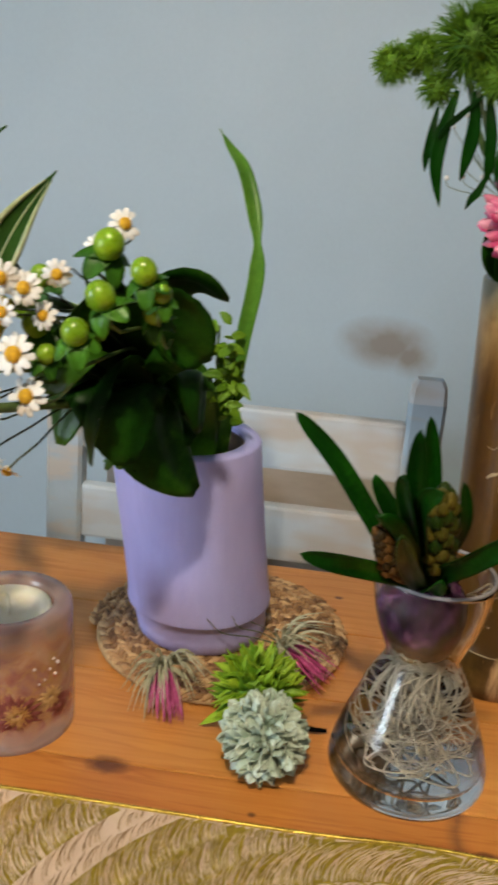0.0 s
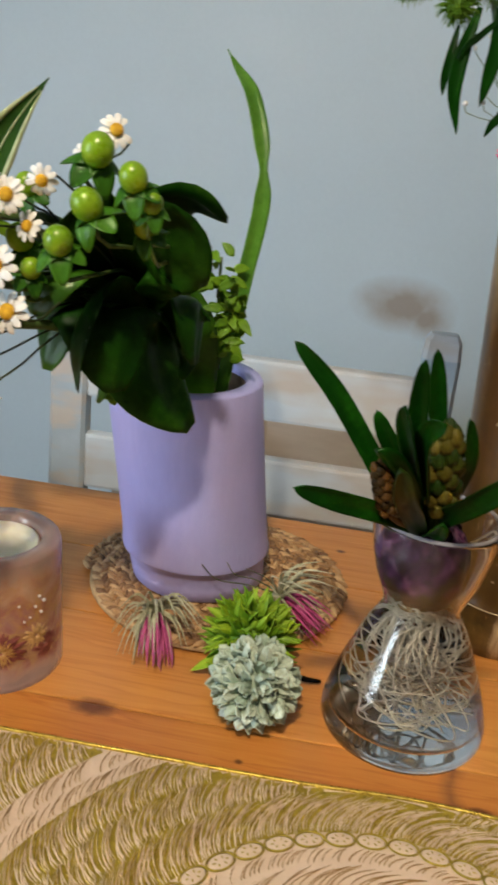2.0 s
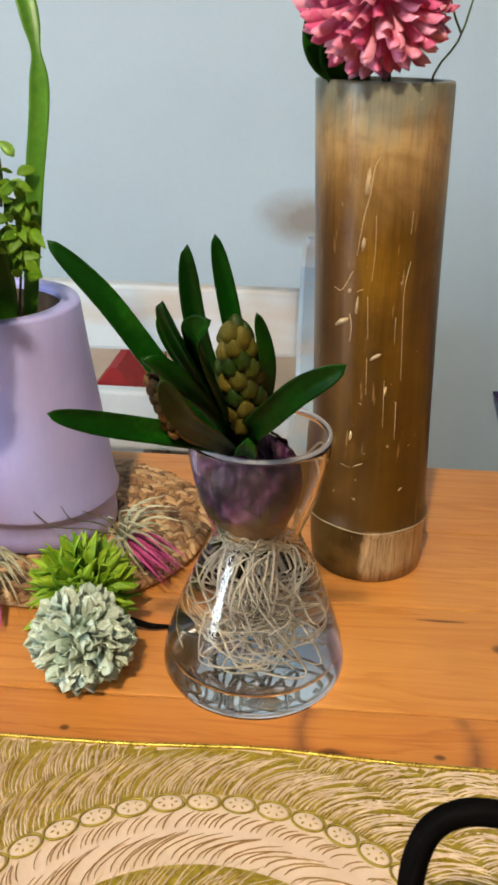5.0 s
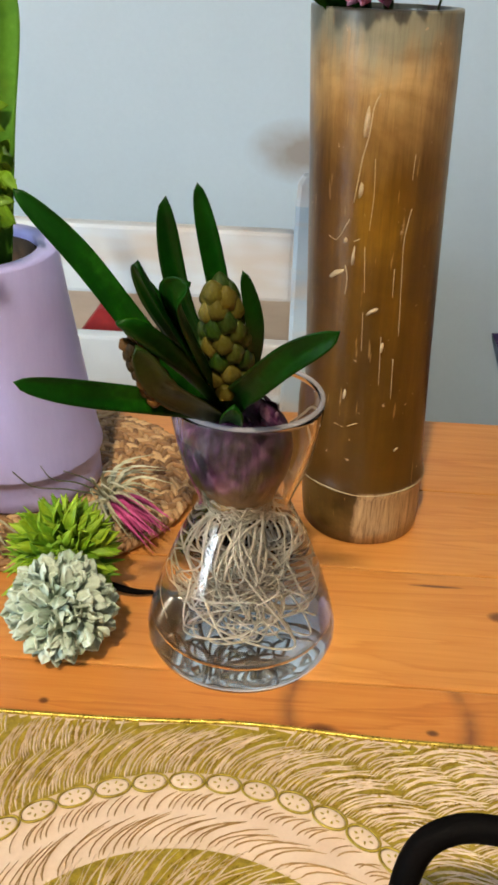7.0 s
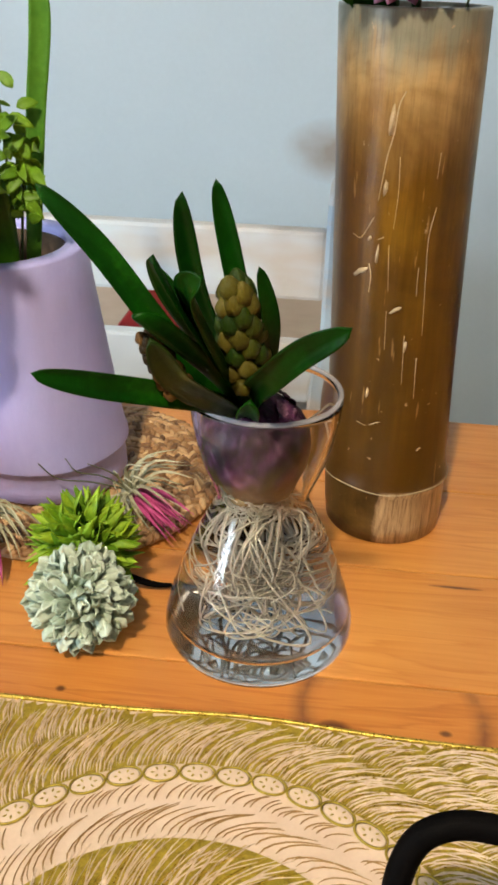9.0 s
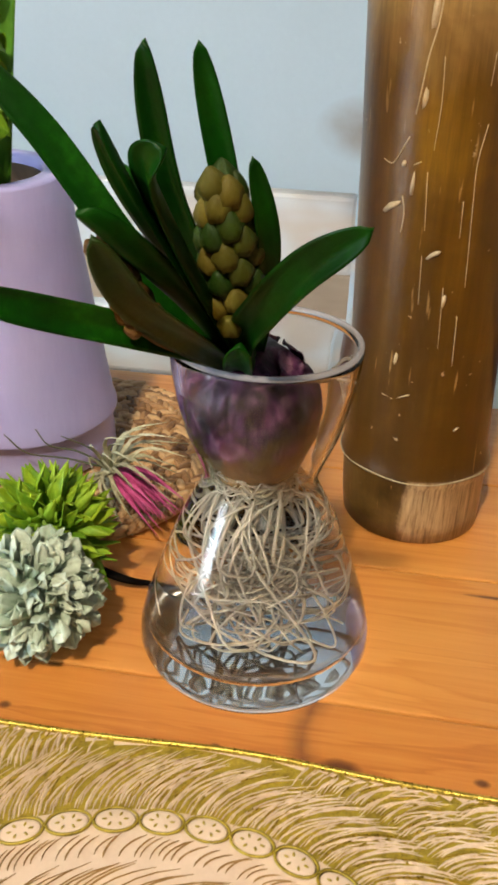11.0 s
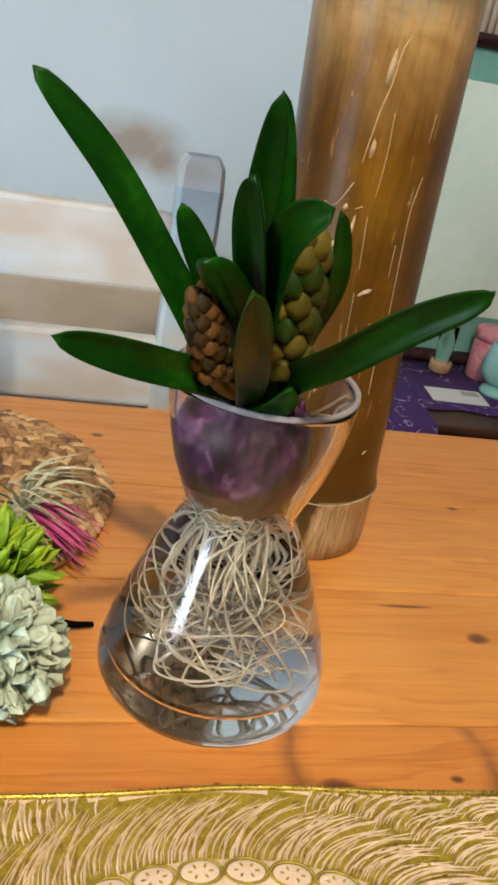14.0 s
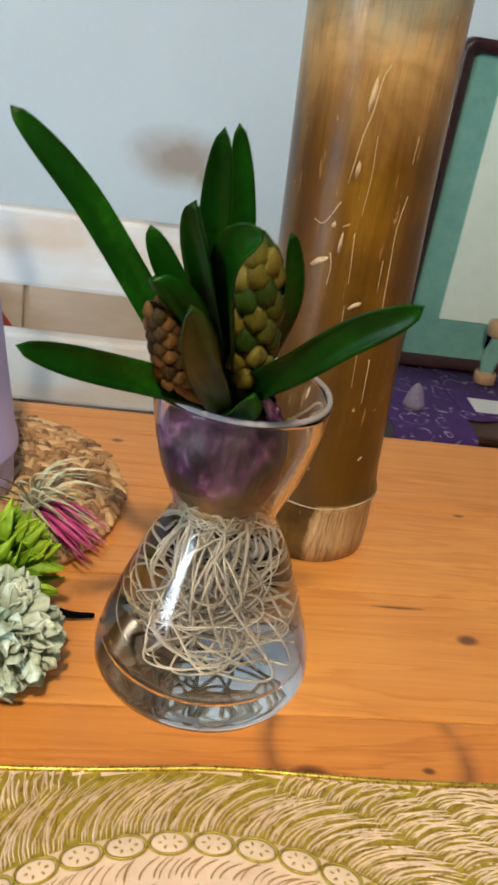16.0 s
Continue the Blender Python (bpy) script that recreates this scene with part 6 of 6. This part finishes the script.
for k in range(5):
    a = radians(-80 + 55 * k)
    d = Vector((math.cos(a), math.sin(a), 0))
    b0 = BC + d * 0.0205 + Vector((-0.0015, -0.002, 0.0205))
    blade(skin, [b0, b0 + d * -0.005 + UP * 0.005, b0 + d * -0.008 + UP * (0.0085 + 0.0015 * (k % 2))], 0.014, d, oval, 0.25, 0.0003, 9, 5, ruffle=0.12, seed=k)
part("papery_skin", skin, M_BULB, hya)
# roots: a fall from the plate through the neck, then coils in the chamber
rootbm = bmesh.new()
rnd = random.Random(31)


def chamber(z):
    """The inner radius of the glass at the height z over its foot."""
    pts = INN[::-1]
    for (ra, za), (rb, zb) in zip(pts, pts[1:]):
        if za <= z <= zb:
            return ra + (rb - ra) * (z - za) / (zb - za)
    return 0.02


def inside(q):
    """Keeps a place within the water chamber, clear of the glass."""
    z = min(max(q.z - GV[2], 0.0140), 0.080)
    dx, dy = q.x - GV[0], q.y - GV[1]
    far, most = math.hypot(dx, dy), chamber(z) - 0.0022
    k = min(1.0, most / far) if far > 0 else 1.0
    return Vector((GV[0] + dx * k, GV[1] + dy * k, GV[2] + z))


for i in range(60):
    a, r = rnd.uniform(0, 2 * math.pi), 0.014 * math.sqrt(rnd.random())
    p = [BC + Vector((r * math.cos(a), r * math.sin(a), -0.023))]
    a2 = a + rnd.uniform(-1.7, 1.7)
    k = rnd.uniform(0.3, 0.9)
    p.append(Vector((GV[0] + 0.018 * k * math.cos(a2), GV[1] + 0.018 * k * math.sin(a2), GV[2] + 0.080)))
    a3, k3 = a2 + rnd.uniform(-1.8, 1.8), rnd.uniform(0.5, 1.1)
    zs = rnd.uniform(0.05, 0.066)
    p.append(inside(Vector((GV[0] + 0.026 * k3 * math.cos(a3), GV[1] + 0.026 * k3 * math.sin(a3), GV[2] + zs))))
    # a loop or two, tilted any way, round a place in the tangle
    zc = rnd.choice((0.017, 0.019, 0.022, 0.027, 0.033, 0.040, 0.048))
    cr, ca = rnd.uniform(0, 0.02), rnd.uniform(0, 2 * math.pi)
    c = Vector((GV[0] + cr * math.cos(ca), GV[1] + cr * math.sin(ca), GV[2] + zc))
    tilt = Matrix.Rotation(rnd.uniform(0, 6.28), 3, "Z") @ Matrix.Rotation(rnd.uniform(0.05, 1.2), 3, "X")
    lr, start, sweep = rnd.uniform(0.008, 0.025), rnd.uniform(0, 6.28), rnd.uniform(1.5, 6.0) * rnd.choice((-1, 1))
    steps = max(3, int(abs(sweep) / 0.8))
    for j in range(steps + 1):
        t = start + sweep * j / steps
        rr = lr * (1 + 0.25 * math.sin(1.7 * t + i))
        p.append(inside(c + tilt @ Vector((rr * math.cos(t), rr * math.sin(t) * 0.8, 0.003 * math.sin(2.3 * t + i)))))
    tube(rootbm, p, rnd.uniform(0.0004, 0.0009), 0.0004, n=6 * len(p), seg=6)
for i in range(70):
    a = rnd.uniform(0, 2 * math.pi)
    p = [BC + Vector((0.013 * math.cos(a), 0.013 * math.sin(a), -0.022))]
    p += [BC + Vector((rnd.uniform(0.013, 0.017) * math.cos(a + t), rnd.uniform(0.013, 0.017) * math.sin(a + t), -0.0215 + rnd.uniform(-0.006, 0.006))) for t in (0.3, 0.7, 1.1)]
    tube(rootbm, p, 0.0005, 0.0003, n=16, seg=5)
part("roots", rootbm, M_ROOT, hya, "tangle of white roots")
loose = bmesh.new()
RX, RY, RZ = GV[0] + 0.024, GV[1] + 0.002, GV[2] + 0.128
tube(loose, [(RX - 0.004, RY, RZ - 0.004), (RX + 0.001, RY - 0.006, RZ + 0.004), (RX + 0.005, RY - 0.008, RZ + 0.009), (RX + 0.0075, RY - 0.006, RZ + 0.006), (RX + 0.004, RY - 0.004, RZ), (RX + 0.006, RY - 0.005, RZ - 0.012), (RX + 0.001, RY - 0.006, RZ - 0.03)], 0.0006, n=40, seg=5)
tube(loose, [(RX - 0.004, RY, RZ - 0.003), (RX + 0.003, RY - 0.007, RZ), (RX + 0.0075, RY - 0.009, RZ + 0.001)], 0.0006, n=12, seg=5)
part("loose_root", loose, M_ROOT, hya, "loose white roots at the rim")

NECK = Vector((0.090, 0.445, 0.884))
HLEAVES = [  # points from the neck outwards, width, normal, bronze
    ([(0.088, 0.443, 0.884), (0.070, 0.428, 0.906), (0.052, 0.422, 0.933), (0.032, 0.420, 0.961), (0.010, 0.419, 0.984)], 0.0104, (-0.1, -0.9, 0.45), 0),
    ([(0.086, 0.441, 0.884), (0.074, 0.418, 0.899), (0.058, 0.397, 0.9115), (0.040, 0.381, 0.921), (0.021, 0.367, 0.930)], 0.0102, (-0.2, -0.9, 0.5), 0),
    ([(0.093, 0.441, 0.884), (0.096, 0.415, 0.906), (0.104, 0.396, 0.922), (0.117, 0.382, 0.940), (0.132, 0.372, 0.953)], 0.0110, (-0.2, -0.95, 0.35), 0),
    ([(0.091, 0.447, 0.886), (0.089, 0.440, 0.92), (0.084, 0.430, 0.955), (0.078, 0.423, 0.988)], 0.0088, (0.1, -1, 0.1), 0),
    ([(0.089, 0.444, 0.886), (0.081, 0.425, 0.92), (0.074, 0.405, 0.955), (0.071, 0.392, 0.990)], 0.0098, (-0.3, -0.9, 0.3), 0),
    ([(0.086, 0.446, 0.886), (0.074, 0.435, 0.915), (0.064, 0.428, 0.935), (0.054, 0.424, 0.953)], 0.0095, (-0.2, -1, 0.3), 0),
    ([(0.089, 0.440, 0.886), (0.080, 0.412, 0.92), (0.071, 0.388, 0.95), (0.064, 0.374, 0.973)], 0.0105, (-0.5, -0.8, 0.3), 0),
    ([(0.091, 0.438, 0.886), (0.083, 0.406, 0.924), (0.0775, 0.384, 0.951), (0.0775, 0.372, 0.964), (0.0825, 0.366, 0.9695)], 0.0104, (-0.75, -0.65, -0.05), 0),
    ([(0.094, 0.443, 0.886), (0.099, 0.425, 0.915), (0.101, 0.412, 0.938), (0.097, 0.406, 0.961)], 0.0070, (0.4, -0.9, 0.2), 0),
    ([(0.087, 0.436, 0.885), (0.079, 0.403, 0.908), (0.071, 0.376, 0.929), (0.066, 0.360, 0.949)], 0.0104, (0.1, -1, 0.0), 1),
    ([(0.0905, 0.434, 0.885), (0.0925, 0.420, 0.893), (0.0945, 0.409, 0.904)], 0.0095, (0.1, -1, 0.2), 0),
    ([(0.088, 0.438, 0.886), (0.078, 0.408, 0.916), (0.066, 0.388, 0.937), (0.056, 0.378, 0.950)], 0.0120, (-0.2, -0.5, 0.8), 0),
]
for i, (pts, w, nrm, bronze) in enumerate(HLEAVES):
    part("leaf", blade(bmesh.new(), pts, w, nrm, lambda k: (0.72 + 0.28 * math.sin(min(k / 0.45, 1) * math.pi / 2)) * max(0.0, 1 - max(0, (k - 0.6) / 0.4) ** 3.0) ** 0.5 + 0.02, 0.55, 0.0011, 44, 8, ruffle=0.05, seed=i), M_BRONZE_LEAF if bronze else M_HYACINTH, hya, "bronze-green leaf" if bronze else "")


def spike(foot, top, radius, material, label, seed):
    foot, top = Vector(foot), Vector(top)
    axis = top - foot
    L = axis.length
    rnd = random.Random(seed)
    bm = tube(bmesh.new(), [NECK, foot, foot + axis * 0.9], radius * 0.55, radius * 0.3, seg=10)
    ob = part("flower_spike", bm, material, hya, label)
    bud = shared("bud", lathe(bmesh.new(), [(0.5, 0), (0.95, 0.35), (1.05, 0.85), (0.98, 1.25), (0.66, 1.75), (0.30, 2.1), (0.06, 2.25)], (0, 0, 0), 6, wob=0.1, seed=seed), material)
    n = 42
    for i in range(n):
        u = (i + 0.5) / n
        a = i * 2.399963
        r = radius * (0.80 - 0.45 * max(0, (u - 0.6) / 0.4) ** 1.5) * 0.62
        out = turned(axis, (math.cos(a), math.sin(a), 0))
        c = foot + axis * (0.06 + 0.84 * u) + out * r
        d = (out * (0.7 - 0.5 * u) + axis.normalized() * (0.85 + 0.8 * u)).normalized()
        piece("bud", bud, ob, Matrix.Translation(c) @ aimed(d) @ Matrix.Rotation(rnd.uniform(0, 6), 4, "Z") @ Matrix.Diagonal((radius * 0.47, radius * 0.47, radius * 0.50, 1)))
    return ob


spike((0.0915, 0.424, 0.902), (0.0885, 0.404, 0.956), 0.0095, M_BUD, "green closed flower buds", 3)
spike((0.0685, 0.402, 0.908), (0.0575, 0.388, 0.939), 0.0057, M_BUD_RED, "bronze closed flower buds", 6)
